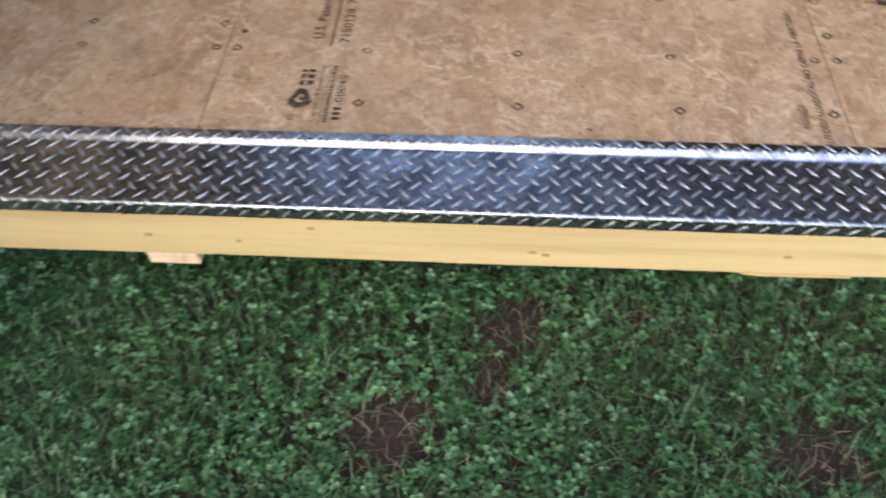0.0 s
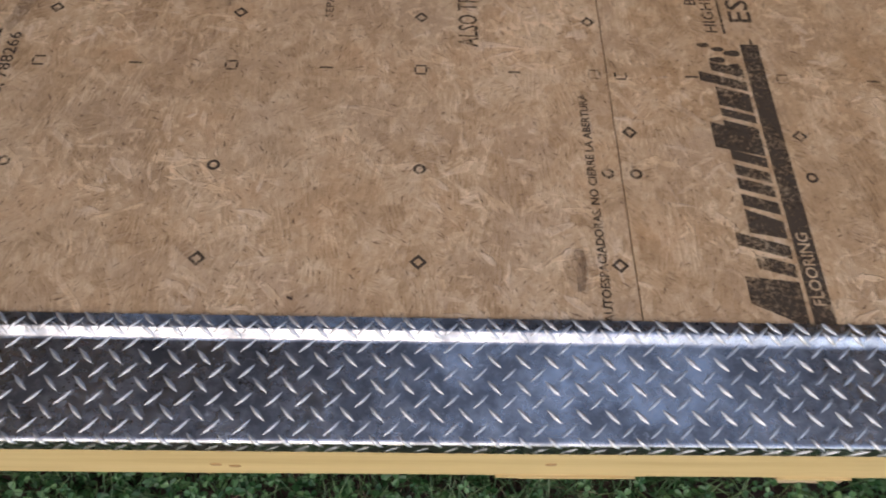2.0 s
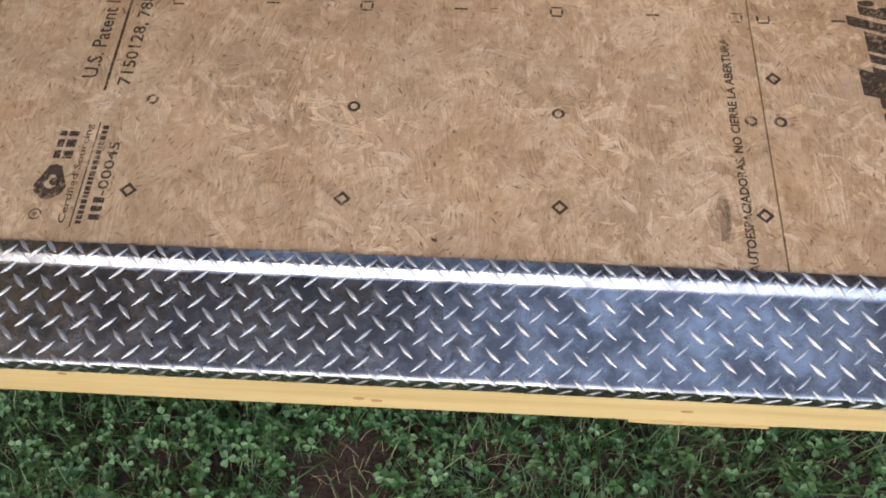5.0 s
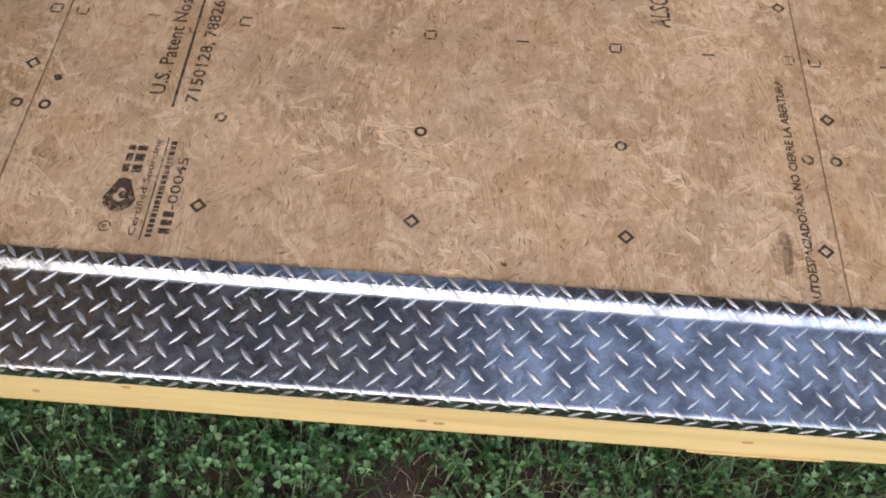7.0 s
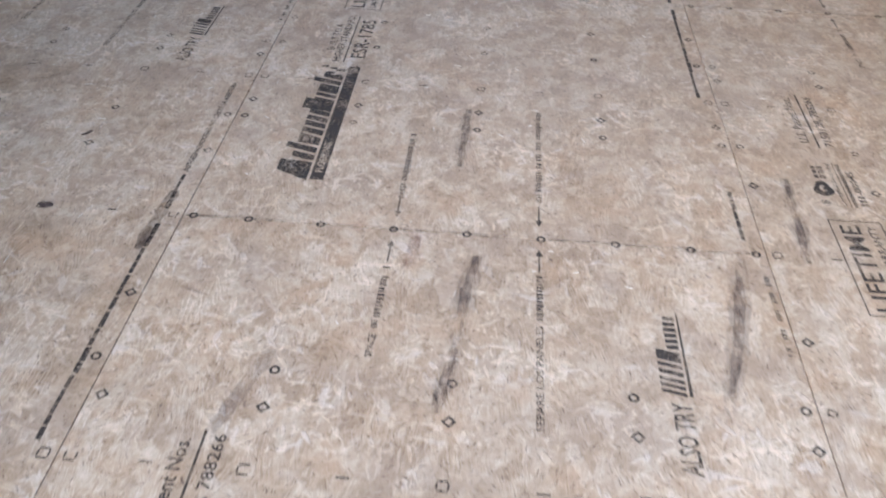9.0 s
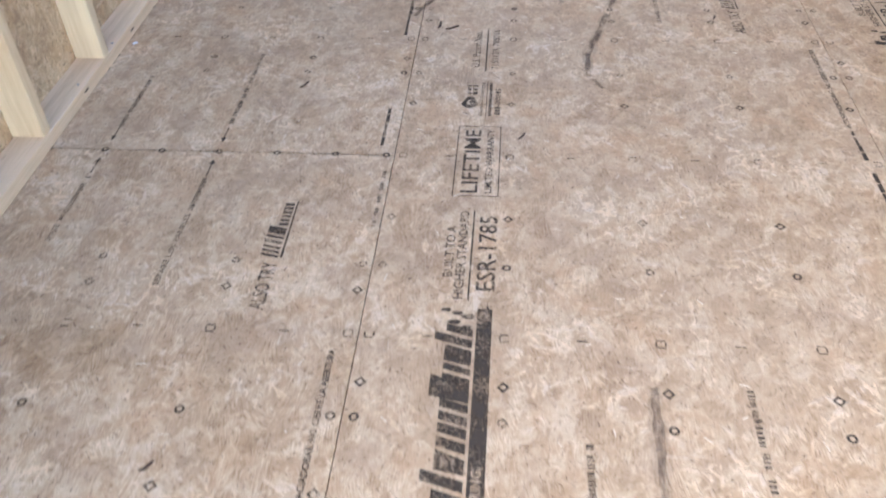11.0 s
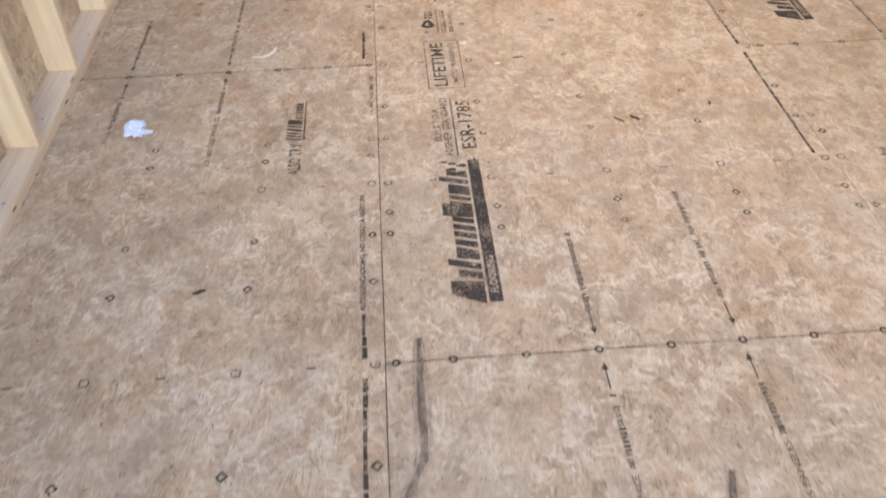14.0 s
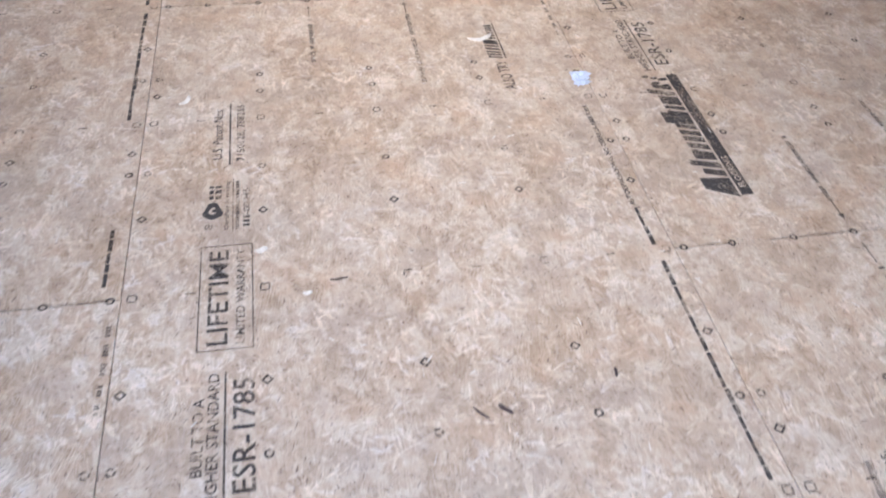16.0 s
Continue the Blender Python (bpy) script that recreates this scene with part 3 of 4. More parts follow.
def bareness(x, y):
    b = 0.0
    for cx, cy, r in BARE:
        d = math.hypot((x - cx), (y - cy) * 1.2) / r
        b = max(b, 1.0 - d * d * (0.8 + 0.5 * noise.noise((x * 14, y * 14, 1))))
    return max(0.0, b)


def grassiness(x, y):
    g = 0.35 + 0.5 * noise.noise((x * 2.5, y * 2.5, 8))
    for cx, cy, r in GRASSY:
        d = math.hypot(x - cx, y - cy) / r
        g = max(g, 1.1 - 0.6 * d)
    return g


class Many:
    """Vertices and faces of a great many small leaves."""

    def __init__(self):
        self.v, self.f = [], []

    def leaf(self, pts, faces):
        b = len(self.v)
        self.v.extend(pts)
        self.f.extend(tuple(b + i for i in f) for f in faces)

    def done(self, name, material, label, category):
        me = bpy.data.meshes.new(name)
        me.from_pydata(self.v, [], self.f)
        me.materials.append(material)
        return tagged(new(name, me), label, category, kind="stuff")


def spots(rng, count, x0, x1, y0, y1):
    for _ in range(count):
        yield rng.uniform(x0, x1), rng.uniform(y0, y1)


def clover_patch():
    rng = random.Random(21)
    out = Many()
    for region in ((19000, -1.9, 0.95, -1.0, 0.2), (2500, -3.4, 2.4, -2.6, -0.2)):
        for x, y in spots(rng, *region):
            if rng.random() < bareness(x, y) * 1.5 or rng.random() < (grassiness(x, y) - 0.18) * 0.65:
                continue
            gz = ground_z(x, y)
            h = rng.uniform(0.012, 0.055)
            lean, way = rng.uniform(0, 0.5), rng.uniform(0, math.tau)
            tip = Vector((x + h * lean * math.cos(way), y + h * lean * math.sin(way), gz + h))
            size = rng.uniform(0.005, 0.0122)
            turn = rng.uniform(0, math.tau)
            tilt = Euler((rng.gauss(0, 0.35), rng.gauss(0, 0.35), 0)).to_matrix()
            # stalk
            out.leaf([(x - 0.0006, y, gz), (x + 0.0006, y, gz), (tip.x + 0.0005, tip.y, tip.z), (tip.x - 0.0005, tip.y, tip.z)], [(0, 1, 2, 3)])
            for k in range(3):
                a = turn + k * math.tau / 3
                ca, sa = math.cos(a), math.sin(a)
                shape = [(0.0, 0.0, 0.0), (0.45, -0.42, 0.12), (0.9, -0.5, 0.1), (1.15, -0.26, 0.02), (1.04, 0.0, -0.06), (1.15, 0.26, 0.02), (0.9, 0.5, 0.1), (0.45, 0.42, 0.12)]
                pts = [tip + tilt @ Vector(((r * ca - t * sa) * size, (r * sa + t * ca) * size, l * size)) for r, t, l in shape]
                out.leaf([tuple(p) for p in pts], [(0, 1, 2, 3, 4), (0, 4, 5, 6, 7)])
    return out.done("clover", CLOVER, "low green three-leaved clover growing in shade", "clover")


def blades(name, material, label, seed, regions, lean0, lean1, long0, long1, wide, keep):
    rng = random.Random(seed)
    out = Many()
    for region in regions:
        for x, y in spots(rng, *region):
            if not keep(rng, x, y):
                continue
            gz = ground_z(x, y)
            h = rng.uniform(long0, long1)
            way = rng.uniform(0, math.tau)
            lean = rng.uniform(lean0, lean1)
            dx, dy = math.cos(way), math.sin(way)
            w = wide * rng.uniform(0.6, 1.3)
            pts = []
            for f, k in ((0.0, 1.0), (0.45, 0.85), (0.8, 0.5)):
                b = lean * f * f * h * 1.2
                z = gz + 0.002 + h * f * math.sqrt(max(0.05, 1 - min(0.95, lean * f) ** 2))
                cx, cy = x + dx * b, y + dy * b
                pts += [(cx - dy * w * k, cy + dx * w * k, z), (cx + dy * w * k, cy - dx * w * k, z)]
            b = lean * h * 1.2
            pts.append((x + dx * b, y + dy * b, gz + 0.002 + h * math.sqrt(max(0.03, 1 - min(0.97, lean) ** 2))))
            out.leaf(pts, [(0, 1, 3, 2), (2, 3, 5, 4), (4, 5, 6)])
    return out.done(name, material, label, "grass")


clover_patch()
blades("grass", GRASS, "short dark green grass among the clover", 31, ((46000, -1.9, 0.95, -1.0, 0.2), (9000, -3.6, 2.6, -2.8, -0.2)), 0.2, 0.98, 0.02, 0.085, 0.0012,
       lambda rng, x, y: rng.random() < 0.25 + grassiness(x, y) and rng.random() > bareness(x, y))
blades("dry_grass", STRAW, "dry straw-coloured grass on bare soil", 41, ((15000, -1.9, 0.95, -1.0, 0.03),), 0.7, 1.0, 0.015, 0.05, 0.0007,
       lambda rng, x, y: rng.random() < 0.07 + 0.5 * min(1.0, bareness(x, y) * 1.5) + (0.18 if grassiness(x, y) > 0.7 else 0.0))


# ---- stamps on the floor panels ----
INK_Z = 0.0006
MARK_U = (-36 * INCH, -24 * INCH, -12 * INCH)


def nail_marks(v_lo, v_hi, u_lo, edge_joint=True):
    """Small printed squares, circles and diamonds for the nails, row by row."""
    bm = bmesh.new()
    rng = random.Random(5)
    z = INK_Z

    def square(u, v):
        a, w = 0.009, 0.0034
        for s in (-1, 1):
            if rng.random() < 0.93:
                rect(bm, u - a, u + a, v + s * a - w / 2, v + s * a + w / 2, z)
            if rng.random() < 0.93:
                rect(bm, u + s * a - w / 2, u + s * a + w / 2, v - a + w, v + a - w, z)

    def circle(u, v):
        ring(bm, (u, v), 0.005, 0.0099, 14, z, rng.uniform(0, 1), rng.choice((0, 0, 5, 7)))

    def diamond(u, v):
        ring(bm, (u, v), 0.0066, 0.0128, 4, z, 0.0, 0)

    for kind, rows in ((square, (24, 48, 72)), (circle, (16, 32, 64, 80)), (diamond, (19.2, 38.4, 57.6, 76.8))):
        for inch in rows:
            v = inch * INCH
            if not v_lo + 0.012 < v < v_hi - 0.012:
                continue
            for u in (-PITCH + 0.022, *MARK_U, -0.021):
                if u > u_lo + 0.01 and (u > -1.1 or rng.random() < 0.9):
                    kind(u, v)
            if kind is square:
                for u in (-42 * INCH, -30 * INCH, -18 * INCH, -6 * INCH):
                    if u > u_lo + 0.01:
                        rect(bm, u - 0.0105, u + 0.0105, v - 0.0019, v + 0.0019, z)
    # the row along the short edge, across the joint
    for v in (-0.001,):
        if v_lo == 0.0:
            for i in range(9):
                u = -0.021 if i == 0 else (-PITCH + 0.022 if i == 8 else -6 * i * INCH)
                if u > u_lo + 0.01:
                    ring(bm, (u, v), 0.005, 0.01, 12, z, 0.3 * i, 0)
    return bm


def brand_stamp(v_lo):
    """A row of plain slanted shapes beside a long bar."""
    bm = bmesh.new()
    z = INK_Z
    lo, hi, asc = -0.9775, -1.031, -1.053
    # each shape: its stretch along the board, its height, and the slit that thins it
    cells = [(0.150, 0.222, 'peak'), (0.228, 0.282, 'step'), (0.288, 0.330, 'wedge'), (0.336, 0.388, 'slit'), (0.394, 0.442, 'gate'),
             (0.440, 0.492, 'cap'), (0.484, 0.528, 'slit'), (0.534, 0.574, 'open'), (0.580, 0.630, 'rise')]
    skew = 0.016 / (hi - lo)

    def slab(v0, v1, u0, u1, narrow=0.0):
        flat(bm, [(u0, v0 + (u0 - lo) * skew), (u0, v1 + (u0 - lo) * skew), (u1, v1 - narrow + (u1 - lo) * skew), (u1, v0 + narrow + (u1 - lo) * skew)], z)

    for v0, v1, kind in cells:
        w = v1 - v0
        t = w * 0.42
        slit = 0.009 if kind in ('slit', 'step', 'gate', 'rise') else 0.0
        top = asc if kind in ('peak', 'cap') else hi
        narrow = {'peak': w * 0.2, 'wedge': -w * 0.14, 'cap': -w * 0.12}.get(kind, 0.0)
        if slit:
            slab(v0, v0 + t, lo, asc if kind == 'rise' else top)
            slab(v0 + t + slit, v1, lo, asc if kind == 'step' else top)
        else:
            slab(v0 + max(0.0, -narrow), v1 - max(0.0, -narrow), lo, top, narrow)
    for cu, cv, r in ((-0.984, 0.665, 0.012), (-1.012, 0.642, 0.011), (-1.008, 0.668, 0.009), (-1.032, 0.671, 0.009), (-0.986, 0.635, 0.009)):
        pts = [(cu + r * math.cos(a) * (0.8 if math.cos(a) > 0 else 1.7), cv + r * 0.62 * math.sin(a) - 0.25 * (cu + 0.98)) for a in [i * math.tau / 10 for i in range(10)]]
        flat(bm, pts, z)
    flat(bm, [(-0.9715, 0.156), (-0.9405, 0.156), (-0.9405, 0.688), (-0.948, 0.688), (-0.951, 0.705), (-0.954, 0.688), (-0.9715, 0.688)], z)
    return bm


def light_word():
    bm = bmesh.new()
    letters(bm, "FLOORING", -0.9475, -0.9655, 0.185, 0.305, INK_Z + 0.0006)
    return bm


def warranty_stamp():
    bm = bmesh.new()
    z, w = INK_Z, 0.0028
    u0, u1, v0, v1 = -1.0505, -0.9385, 1.058, 1.355
    rect(bm, u0, u1, v0, v0 + w, z)
    rect(bm, u0, u1, v1 - w, v1, z)
    rect(bm, u0, u0 + w, v0 + w, v1 - w, z)
    rect(bm, u1 - w, u1, v0 + w, v1 - w, z)
    letters(bm, "LIFETIME", -0.990, -1.031, 1.072, 1.338, z)
    letters(bm, "LIMITED WARRANTY", -0.956, -0.974, 1.072, 1.34, z)
    return bm


def standard_stamp():
    bm = bmesh.new()
    z = INK_Z
    letters(bm, "ESR-1785", -0.9375, -0.979, 0.742, 0.985, z)
    letters(bm, "BUILT TO A", -1.030, -1.0515, 0.782, 0.948, z)
    letters(bm, "HIGHER STANDARD", -1.0035, -1.025, 0.715, 1.003, z)
    rect(bm, -0.9945, -0.9905, 0.712, 1.004, z)
    return bm


def sourcing_stamp():
    bm = bmesh.new()
    z = INK_Z
    # a leaf-like emblem and three plain upright strokes
    pts = [(-1.028 + 0.021 * math.sin(a) * (1 + 0.25 * math.cos(3 * a)), 1.472 + 0.03 * math.cos(a)) for a in [i * math.tau / 14 for i in range(14)]]
    inner = [(-1.028 + (x + 1.028) * 0.4, 1.472 + (y - 1.472) * 0.4) for x, y in pts]
    for i in range(14):
        j = (i + 1) % 14
        flat(bm, [pts[i], pts[j], inner[j], inner[i]], z)
    ring(bm, (-1.024, 1.472), 0.0, 0.007, 8, z)
    ring(bm, (-1.036, 1.418), 0.007, 0.0092, 14, z)
    ring(bm, (-1.036, 1.418), 0.0, 0.0035, 8, z)
    for v0, v1 in ((1.512, 1.526), (1.532, 1.546), (1.552, 1.561)):
        rect(bm, -1.037, -1.027, v0, v1, z)
        rect(bm, -1.0235, -1.009, v0, v1, z)
    letters(bm, "Certified Sourcing", -0.989, -1.0015, 1.405, 1.575, z)
    rect(bm, -0.9835, -0.9815, 1.398, 1.58, z)
    rng = random.Random(3)
    v = 1.405
    while v < 1.57:
        w = rng.uniform(0.006, 0.011)
        rect(bm, -0.9765, -0.968, v, v + w * 0.75, z)
        v += w
    letters(bm, "-00045", -0.944, -0.960, 1.452, 1.545, z)
    for v in (1.412, 1.426, 1.44):
        rect(bm, -0.960, -0.944, v, v + 0.009, z)
    return bm


def patent_stamp():
    bm = bmesh.new()
    z = INK_Z
    letters(bm, "U.S. Patent Nos.", -1.0095, -1.034, 1.662, 1.878, z)
    rect(bm, -0.994, -0.9895, 1.638, 1.898, z)
    letters(bm, "7150128, 788266", -0.952, -0.976, 1.650, 1.890, z)
    return bm


def sheathing_stamp():
    bm = bmesh.new()
    z = INK_Z
    letters(bm, "ALSO TRY", -0.209, -0.243, 1.884, 2.028, z)
    for v0, v1 in ((2.042, 2.05), (2.056, 2.064), (2.07, 2.078), (2.086, 2.096), (2.104, 2.112), (2.118, 2.142)):
        flat(bm, [(-0.214, v0), (-0.214, v1), (-0.256, v1 + 0.01), (-0.256, v0 + 0.01)], z)
    v = 2.152
    while v < 2.235:
        rect(bm, -0.236, -0.214, v, v + 0.01, z)
        v += 0.0145
    flat(bm, [(-0.2095, 2.044), (-0.2035, 2.044), (-0.2065, 2.246), (-0.2095, 2.246)], z)
    return bm


def bars(bm, u0, u1, v0, v1, seed, z=INK_Z, big=False):
    """Plain bars of the size of unreadable lettering."""
    rng = random.Random(seed)
    v = v0
    while v < v1:
        w = rng.uniform(0.02, 0.05) if big else rng.uniform(0.005, 0.0115)
        if rng.random() < 0.88:
            rect(bm, u0, u1 + rng.uniform(-0.002, 0.002), v, min(v + w * (0.9 if big else 0.6), v1), z)
        v += w


def arrow(bm, u, v, way):
    rect(bm, u - 0.0016, u + 0.0016, *(sorted((v, v - way * 0.05))), INK_Z)
    flat(bm, [(u - 0.008, v - way * 0.001), (u + 0.008, v - way * 0.001), (u, v + way * 0.02)][::way], INK_Z)


def spacing_text(low):
    """Lines of small lettering with arrows towards the panel's short edge."""
    bm = bmesh.new()
    if low:
        bars(bm, -0.767, -0.7545, 0.11, 0.37, 1)
        arrow(bm, -0.761, 0.06, -1)
        bars(bm, -0.467, -0.4545, 0.115, 0.508, 2)
        arrow(bm, -0.461, 0.06, -1)
    else:
        letters(bm, "SPACE", -0.7545, -0.768, 2.078, 2.135, INK_Z)
        bars(bm, -0.767, -0.7545, 2.15, 2.325, 3)
        arrow(bm, -0.761, LONG - 0.055, 1)
        letters(bm, "SEPARE LOS PANELES", -0.4545, -0.468, 1.945, 2.185, INK_Z)
        bars(bm, -0.467, -0.4545, 2.2, 2.325, 4)
        arrow(bm, -0.461, LONG - 0.055, 1)
    return bm


def edge_text(which):
    bm = bmesh.new()
    if which == 0:
        bars(bm, -0.0425, -0.034, 0.04, 0.215, 6, big=True)
    elif which == 1:
        bars(bm, -0.0465, -0.0375, 0.632, 1.187, 7, big=True)
        bars(bm, -0.0475, -0.0385, 1.235, 1.362, 17, big=True)
    elif which == 2:
        letters(bm, "AUTOESPACIADORAS. NO CIERRE LA ABERTURA", -0.0385, -0.0525, 1.372, 1.785, INK_Z, 0.03)
    else:
        for k in range(5):
            bars(bm, -0.021, -0.0115, 2.15 + k * 0.048, 2.178 + k * 0.048, 8 + k)
    return bm


STAMPS = []
for name, bm, u0, v0, v1, label in (
        ("brand_stamp", brand_stamp(0), -1.055, 0.15, 0.71, "black slanted stamp shapes beside a long bar"),
        ("standard_stamp", standard_stamp(), -1.055, 0.71, 1.005, "black stamped standard number"),
        ("warranty_stamp", warranty_stamp(), -1.055, 1.05, 1.36, "black stamped warranty box"),
        ("sourcing_stamp", sourcing_stamp(), -1.055, 1.4, 1.58, "small black emblem and lettering"),
        ("patent_stamp", patent_stamp(), -1.055, 1.63, 1.9, "black stamped patent numbers"),
        ("sheathing_stamp", sheathing_stamp(), -0.26, 1.88, 2.25, "black slanted stamp along the grain"),
        ("spacing_text", spacing_text(True), -0.77, 0.04, 0.51, ""),
        ("spacing_text", spacing_text(False), -0.77, 1.94, LONG, ""),
        ("edge_text", edge_text(0), -0.05, 0.03, 0.22, ""), ("edge_text", edge_text(1), -0.05, 0.63, 1.365, ""),
        ("edge_text", edge_text(2), -0.06, 1.365, 1.79, ""), ("edge_text", edge_text(3), -0.03, 2.15, 2.4, "")):
    me = bpy.data.meshes.new(name)
    bm.to_mesh(me)
    bm.free()
    me.materials.append(INK)
    STAMPS.append((name, me, u0, v0, v1, label))
WORD = bpy.data.meshes.new("stamp_word")
wb = light_word()
wb.to_mesh(WORD)
wb.free()
WORD.materials.append(OSB_FLOOR)


# ---- the floor's panels ----
def floor_panel(seam_x, y0, u_lo, u_hi, v_lo, v_hi, shared):
    key = (u_lo, u_hi, v_lo, v_hi)
    if key not in shared:
        g = 0.0012
        bm = boxes(((u_lo + g * 0.7, v_lo + g, -0.019), (u_hi - g * 0.7, v_hi - g, 0.0)), bevel=0.001)
        me = bpy.data.meshes.new("floor_panel")
        bm.to_mesh(me)
        bm.free()
        me.materials.append(OSB_FLOOR)
        bm = nail_marks(v_lo, v_hi, u_lo)
        marks = bpy.data.meshes.new("nail_marks")
        bm.to_mesh(marks)
        bm.free()
        marks.materials.append(INK)
        shared[key] = me, marks
    me, marks = shared[key]
    ob = again("floor_panel", me, floor, pose(seam_x, y0, 0.0))
    tagged(again("nail_marks", marks, ob, Matrix()), kind="stuff")
    if v_lo == 0.0 and y0 > 0.5:
        bm = bmesh.new()
        rng = random.Random(int(y0 * 100))
        u = u_lo + 0.002
        while u < u_hi - 0.03:
            w = rng.uniform(0.015, 0.05)
            rect(bm, u, min(u + w, u_hi - 0.002), -rng.uniform(0.002, 0.0055), rng.uniform(0.002, 0.0055), 0.0004)
            u += w
        part("joint_stain", bm, STAIN, ob)
    for name, stamp, u0, v0, v1, label in STAMPS:
        if u0 > u_lo + 0.005 and v1 <= v_hi + 0.01 and v0 >= v_lo - 0.012:
            s = tagged(again(name, stamp, ob, Matrix()), label)
            if name == "brand_stamp":
                again("stamp_word", WORD, ob, Matrix())
    return ob


made = {}
FRONT = 0.146
for seam_x, first in ((-PITCH, 0.0), (0.0, -LONG / 2), (PITCH, 0.0), (2 * PITCH, -LONG / 2)):
    u_lo = max(-PITCH, WALL_X - 0.088 - seam_x)
    u_hi = min(0.0, RIGHT_X + 0.088 - seam_x)
    y0 = first
    while y0 < BACK_Y:
        v_lo = max(0.0, FRONT - y0)
        v_hi = min(LONG, BACK_Y + 0.088 - y0)
        floor_panel(seam_x, y0, round(u_lo, 4), round(u_hi, 4), round(v_lo, 4), round(v_hi, 4), made)
        y0 += LONG


# ---- stains and litter on the floor ----
def streak(points, width, material, seed, label, z=0.0011):
    """An irregular run of stain along a line of a few points."""
    rng = random.Random(seed)
    if material is STAIN:
        streak(points, width * 1.25, STAIN_SOFT, seed + 50, label, z - 0.0003)
        width *= 0.62
    bm = bmesh.new()
    line = []
    for (xa, ya), (xb, yb) in zip(points, points[1:]):
        n = max(3, int(math.hypot(xb - xa, yb - ya) / 0.02))
        line += [(xa + (xb - xa) * i / n, ya + (yb - ya) * i / n) for i in range(n)]
    line.append(points[-1])
    prev = None
    for i, (x, y) in enumerate(line):
        f = i / (len(line) - 1)
        w = width * (0.35 + 0.65 * math.sin(math.pi * min(1, 0.12 + f * 0.8))) * rng.uniform(0.75, 1.2)
        x += 0.004 * noise.noise((y * 30, seed, 0))
        cur = (bm.verts.new((x - w / 2, y, z)), bm.verts.new((x + w / 2, y + rng.uniform(-0.004, 0.004), z)))
        if prev:
            bm.faces.new((prev[0], prev[1], cur[1], cur[0]))
        prev = cur
    return part("stain", bm, material, floor, label)


for k, (pts, w, m) in enumerate((
        ([(-0.585, 1.15), (-0.60, 1.05), (-0.612, 0.9), (-0.632, 0.76)], 0.034, STAIN), ([(-0.622, 0.83), (-0.634, 0.745)], 0.022, STAIN_DARK),
        ([(-0.06, 1.2), (-0.085, 1.05), (-0.12, 0.9), (-0.151, 0.79)], 0.034, STAIN), ([(-0.146, 0.815), (-0.155, 0.775)], 0.02, STAIN_DARK),
        ([(-0.634, 1.72), (-0.642, 1.46)], 0.03, STAIN), ([(-0.712, 1.2), (-0.722, 1.1)], 0.03, STAIN_RED),
        ([(-0.93, 0.86), (-0.985, 0.67)], 0.035, STAIN_SOFT), ([(-1.135, 1.0), (-1.09, 0.985)], 0.03, STAIN_RED),
        ([(-1.135, 3.72), (-1.14, 3.42), (-1.2, 3.28), (-1.232, 3.2)], 0.028, STAIN), ([(-0.585, 3.35), (-0.64, 3.15), (-0.693, 2.96), (-0.70, 2.85), (-0.66, 2.77)], 0.03, STAIN),
        ([(-1.25, 1.3), (-1.262, 1.1)], 0.03, STAIN_DARK),
        ([(-0.077, 0.27), (-0.08, 0.2)], 0.035, STAIN), ([(0.1, 1.5), (0.08, 1.2)], 0.03, STAIN), ([(0.15, 4.3), (0.12, 4.05)], 0.03, STAIN))):
    streak(pts, w, m, k + 1, ["dried brown run on the board", "rust-red smear on the board"][m is STAIN_RED])


def crumple(name, at, size, material, label, category, seed, flatness=0.45):
    """A crumpled scrap."""
    rng = random.Random(seed)
    bm = bmesh.new()
    bmesh.ops.create_icosphere(bm, subdivisions=3, radius=1.0)
    for v in bm.verts:
        d = 0.55 + 0.55 * noise.noise(v.co * 1.7 + Vector((seed, 0, 0))) + 0.6 * noise.noise(v.co * 3.9 + Vector((0, seed, 0))) + 0.3 * abs(noise.noise(v.co * 8.0 + Vector((0, 0, seed))))
        v.co = Vector((v.co.x * d * size, v.co.y * d * size * 0.8, max(-0.2, v.co.z) * d * size * flatness))
    low = min(v.co.z for v in bm.verts)
    for v in bm.verts:
        v.co.z -= low
    ob = tagged(link(name, bm, material), label, category)
    ob.matrix_world = pose(at[0], at[1], 0.0005, 0, 0, rng.uniform(0, 360))
    return ob


crumple("paper_scrap", (-1.888, 4.565), 0.055, PAPER, "crumpled white paper scrap lying on the floor", "paper scrap", 3, 0.5)
crumple("plastic_scrap", (-0.02, 5.57), 0.045, PLASTIC, "crumpled clear plastic scrap on the floor", "plastic scrap", 8, 0.35)
crumple("paper_scrap", (-2.09, 3.0), 0.011, PAPER, "tiny white scrap beside the sole plate", "paper scrap", 5)


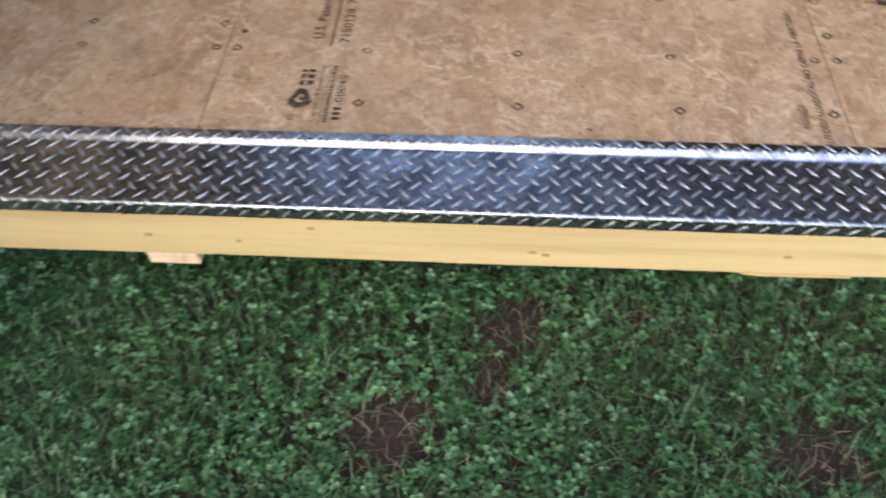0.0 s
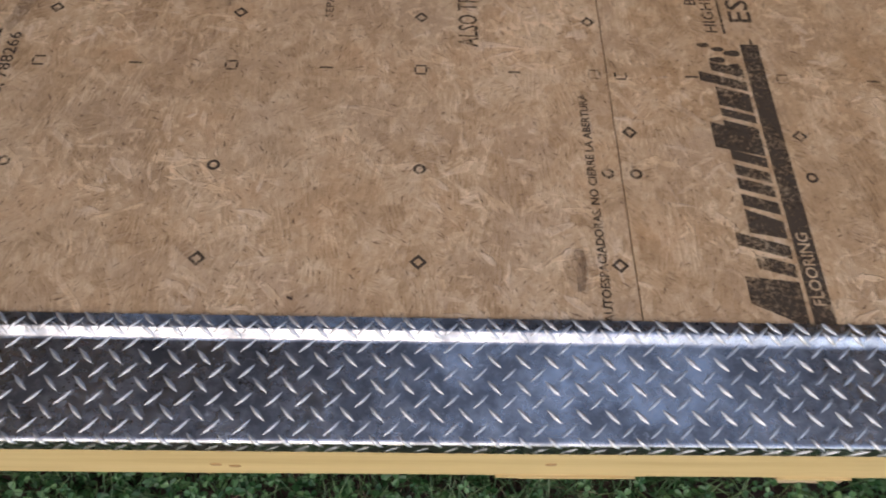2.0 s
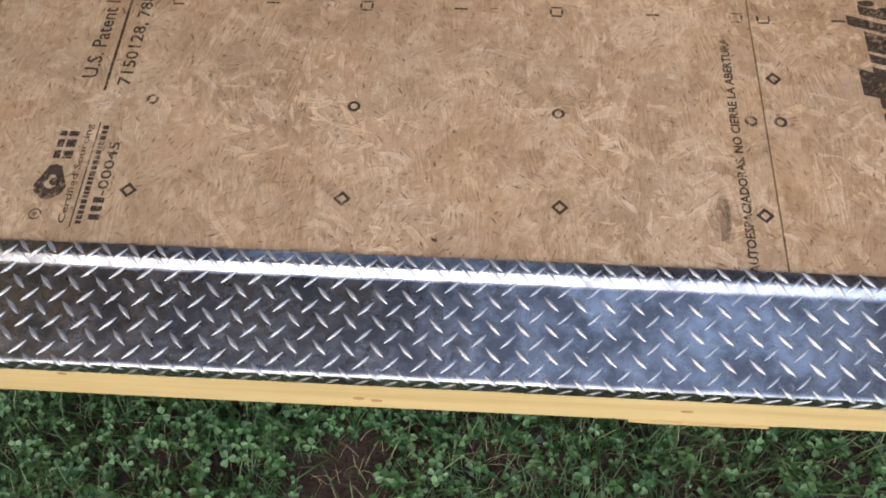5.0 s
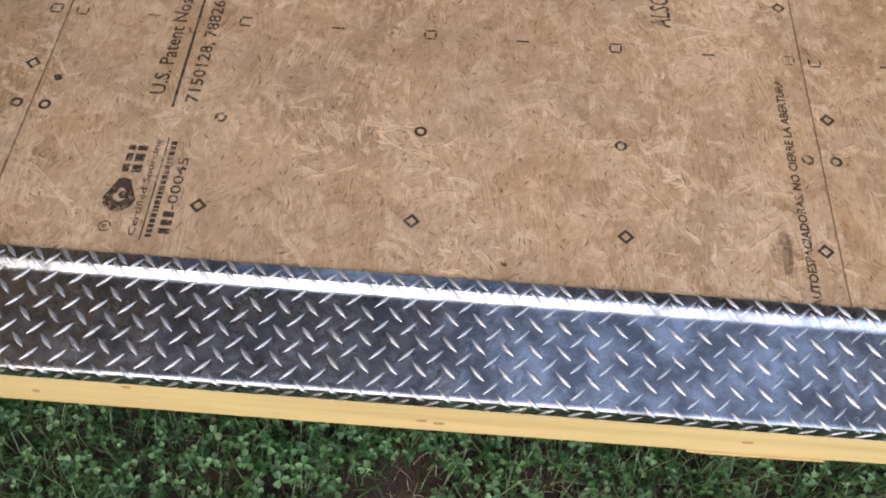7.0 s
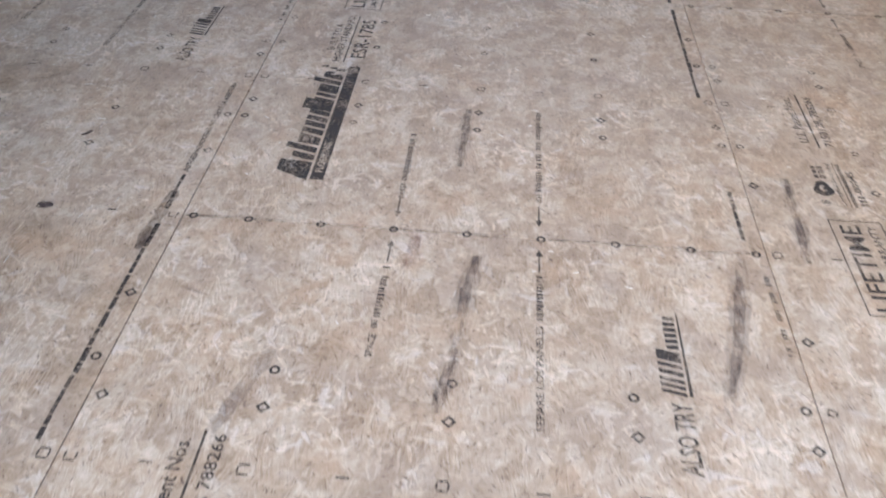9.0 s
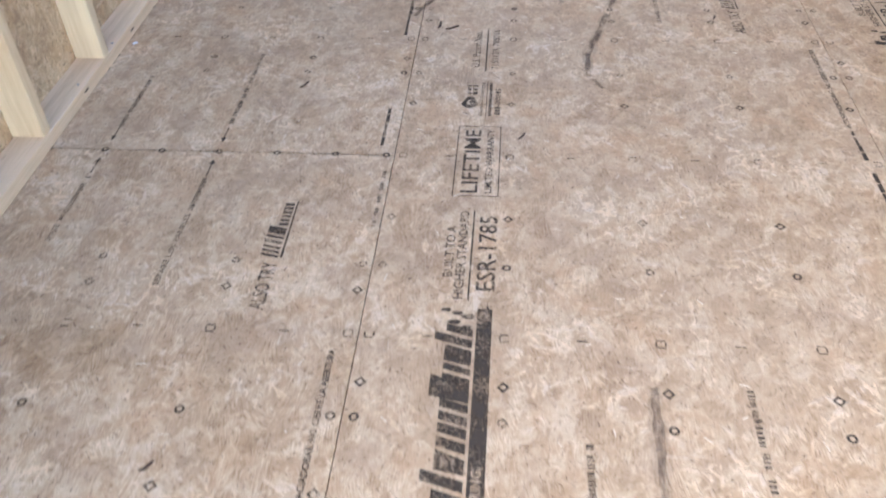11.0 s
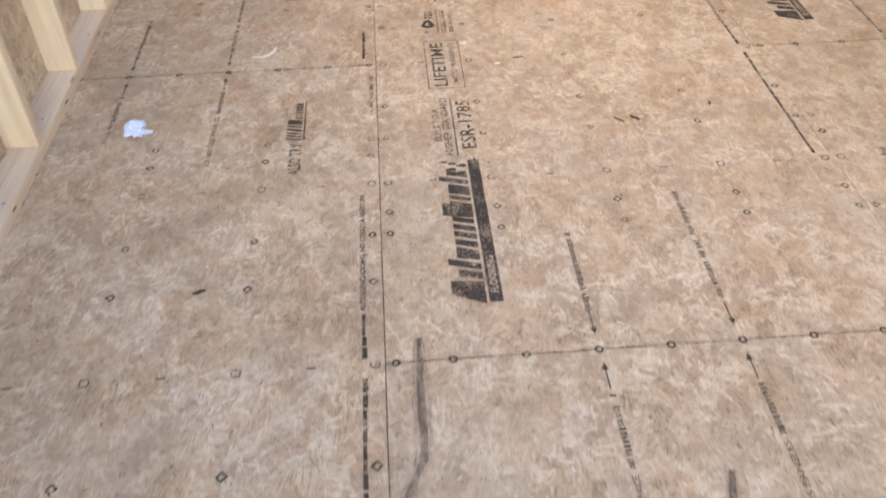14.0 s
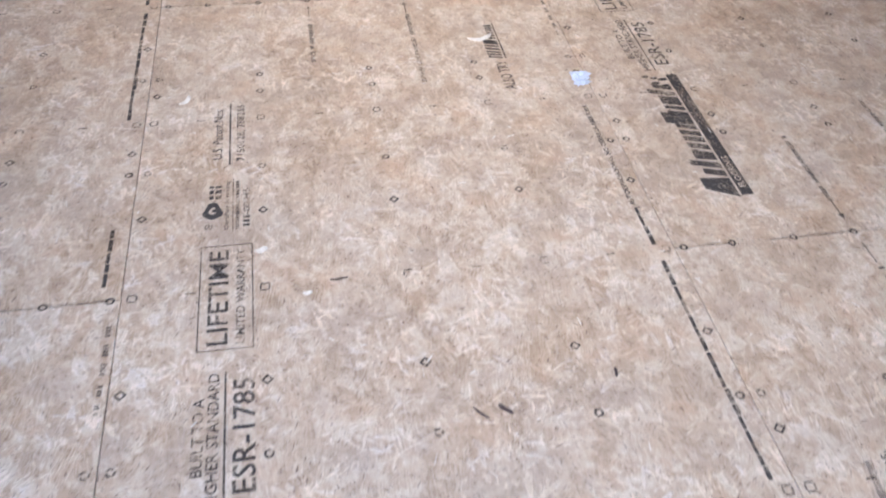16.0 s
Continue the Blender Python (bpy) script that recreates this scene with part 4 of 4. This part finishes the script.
def shaving(at, length, width, curl, turn, label="curled pale wood shaving on the floor", material=SHAVING, name="wood_shaving"):
    bm = bmesh.new()
    prev = None
    n = 10
    for i in range(n + 1):
        f = i / n - 0.5
        x, y = f * length, curl * length * (4 * f * f - 0.5) * 0.25
        z = 0.0006 + 0.12 * width * (1 + math.cos(i * 0.9))
        w = width * (1 - (2 * f) ** 4) * 0.5 + 0.0004
        cur = [bm.verts.new((x, y - w, z)), bm.verts.new((x, y + w, z + width * 0.25)), bm.verts.new((x, y + w, z + width * 0.25 + 0.0008)), bm.verts.new((x, y - w, z + 0.0008))]
        if prev:
            for k in range(4):
                bm.faces.new((prev[k], prev[(k + 1) % 4], cur[(k + 1) % 4], cur[k]))
        else:
            bm.faces.new(cur)
        prev = cur
    bm.faces.new(list(reversed(prev)))
    bmesh.ops.recalc_face_normals(bm, faces=bm.faces)
    ob = tagged(link(name, bm, material), label, name.replace("_", " "), "litter on the floor")
    ob.matrix_world = pose(at[0], at[1], 0.0003, 0, 0, turn)
    return ob


shaving((-1.553, 4.98), 0.1, 0.011, 1.0, 42)
shaving((-0.26, 5.815), 0.08, 0.012, 0.9, 15)
shaving((-1.109, 5.58), 0.05, 0.01, 0.8, 60)
shaving((-0.92, 4.985), 0.03, 0.012, 0.5, 20)
shaving((-0.827, 4.845), 0.02, 0.008, 0.4, 5)
for x, y, l, w, a in ((-1.505, 2.77, 0.045, 0.004, 62), (-0.885, 2.53, 0.04, 0.004, 60), (-0.525, 4.5, 0.042, 0.004, -50), (-0.478, 4.502, 0.035, 0.008, -45), (-0.244, 4.557, 0.025, 0.006, 80),
                      (-0.759, 4.878, 0.04, 0.004, 5), (-1.146, 3.136, 0.05, 0.006, 85), (-1.105, 3.118, 0.05, 0.007, 30), (-0.477, 0.183, 0.009, 0.0022, -30), (-1.179, 0.459, 0.012, 0.009, 0),
                      (-1.53, 1.5, 0.03, 0.005, 50), (-1.5, 1.215, 0.03, 0.012, 10), (-1.62, 3.9, 0.03, 0.008, 20), (-0.29, 3.2, 0.03, 0.005, 70), (0.2, 3.9, 0.03, 0.006, 40)):
    shaving((x, y), l, w, 0.2, a, "dark bark chip lying on the floor", CHIP, "bark_chip")
rng = random.Random(77)
out = Many()
for _ in range(420):
    x, y = rng.uniform(-2.05, 1.3), rng.uniform(0.9, 6.5)
    l, w, a = rng.uniform(0.004, 0.022), rng.uniform(0.0008, 0.0025), rng.uniform(0, math.pi)
    c, s = math.cos(a), math.sin(a)
    h = 0.0015
    pts = [(x + i * l * c - j * w * s, y + i * l * s + j * w * c, 0.0007 + k * h) for k in (0, 1) for i, j in ((-0.5, -0.5), (0.5, -0.3), (0.5, 0.3), (-0.5, 0.5))]
    out.leaf(pts, [(3, 2, 1, 0), (4, 5, 6, 7), (0, 1, 5, 4), (1, 2, 6, 5), (2, 3, 7, 6), (3, 0, 4, 7)])
out.done("sawdust_slivers", SHAVING, "pale loose wood slivers scattered over the floor", "wood slivers")
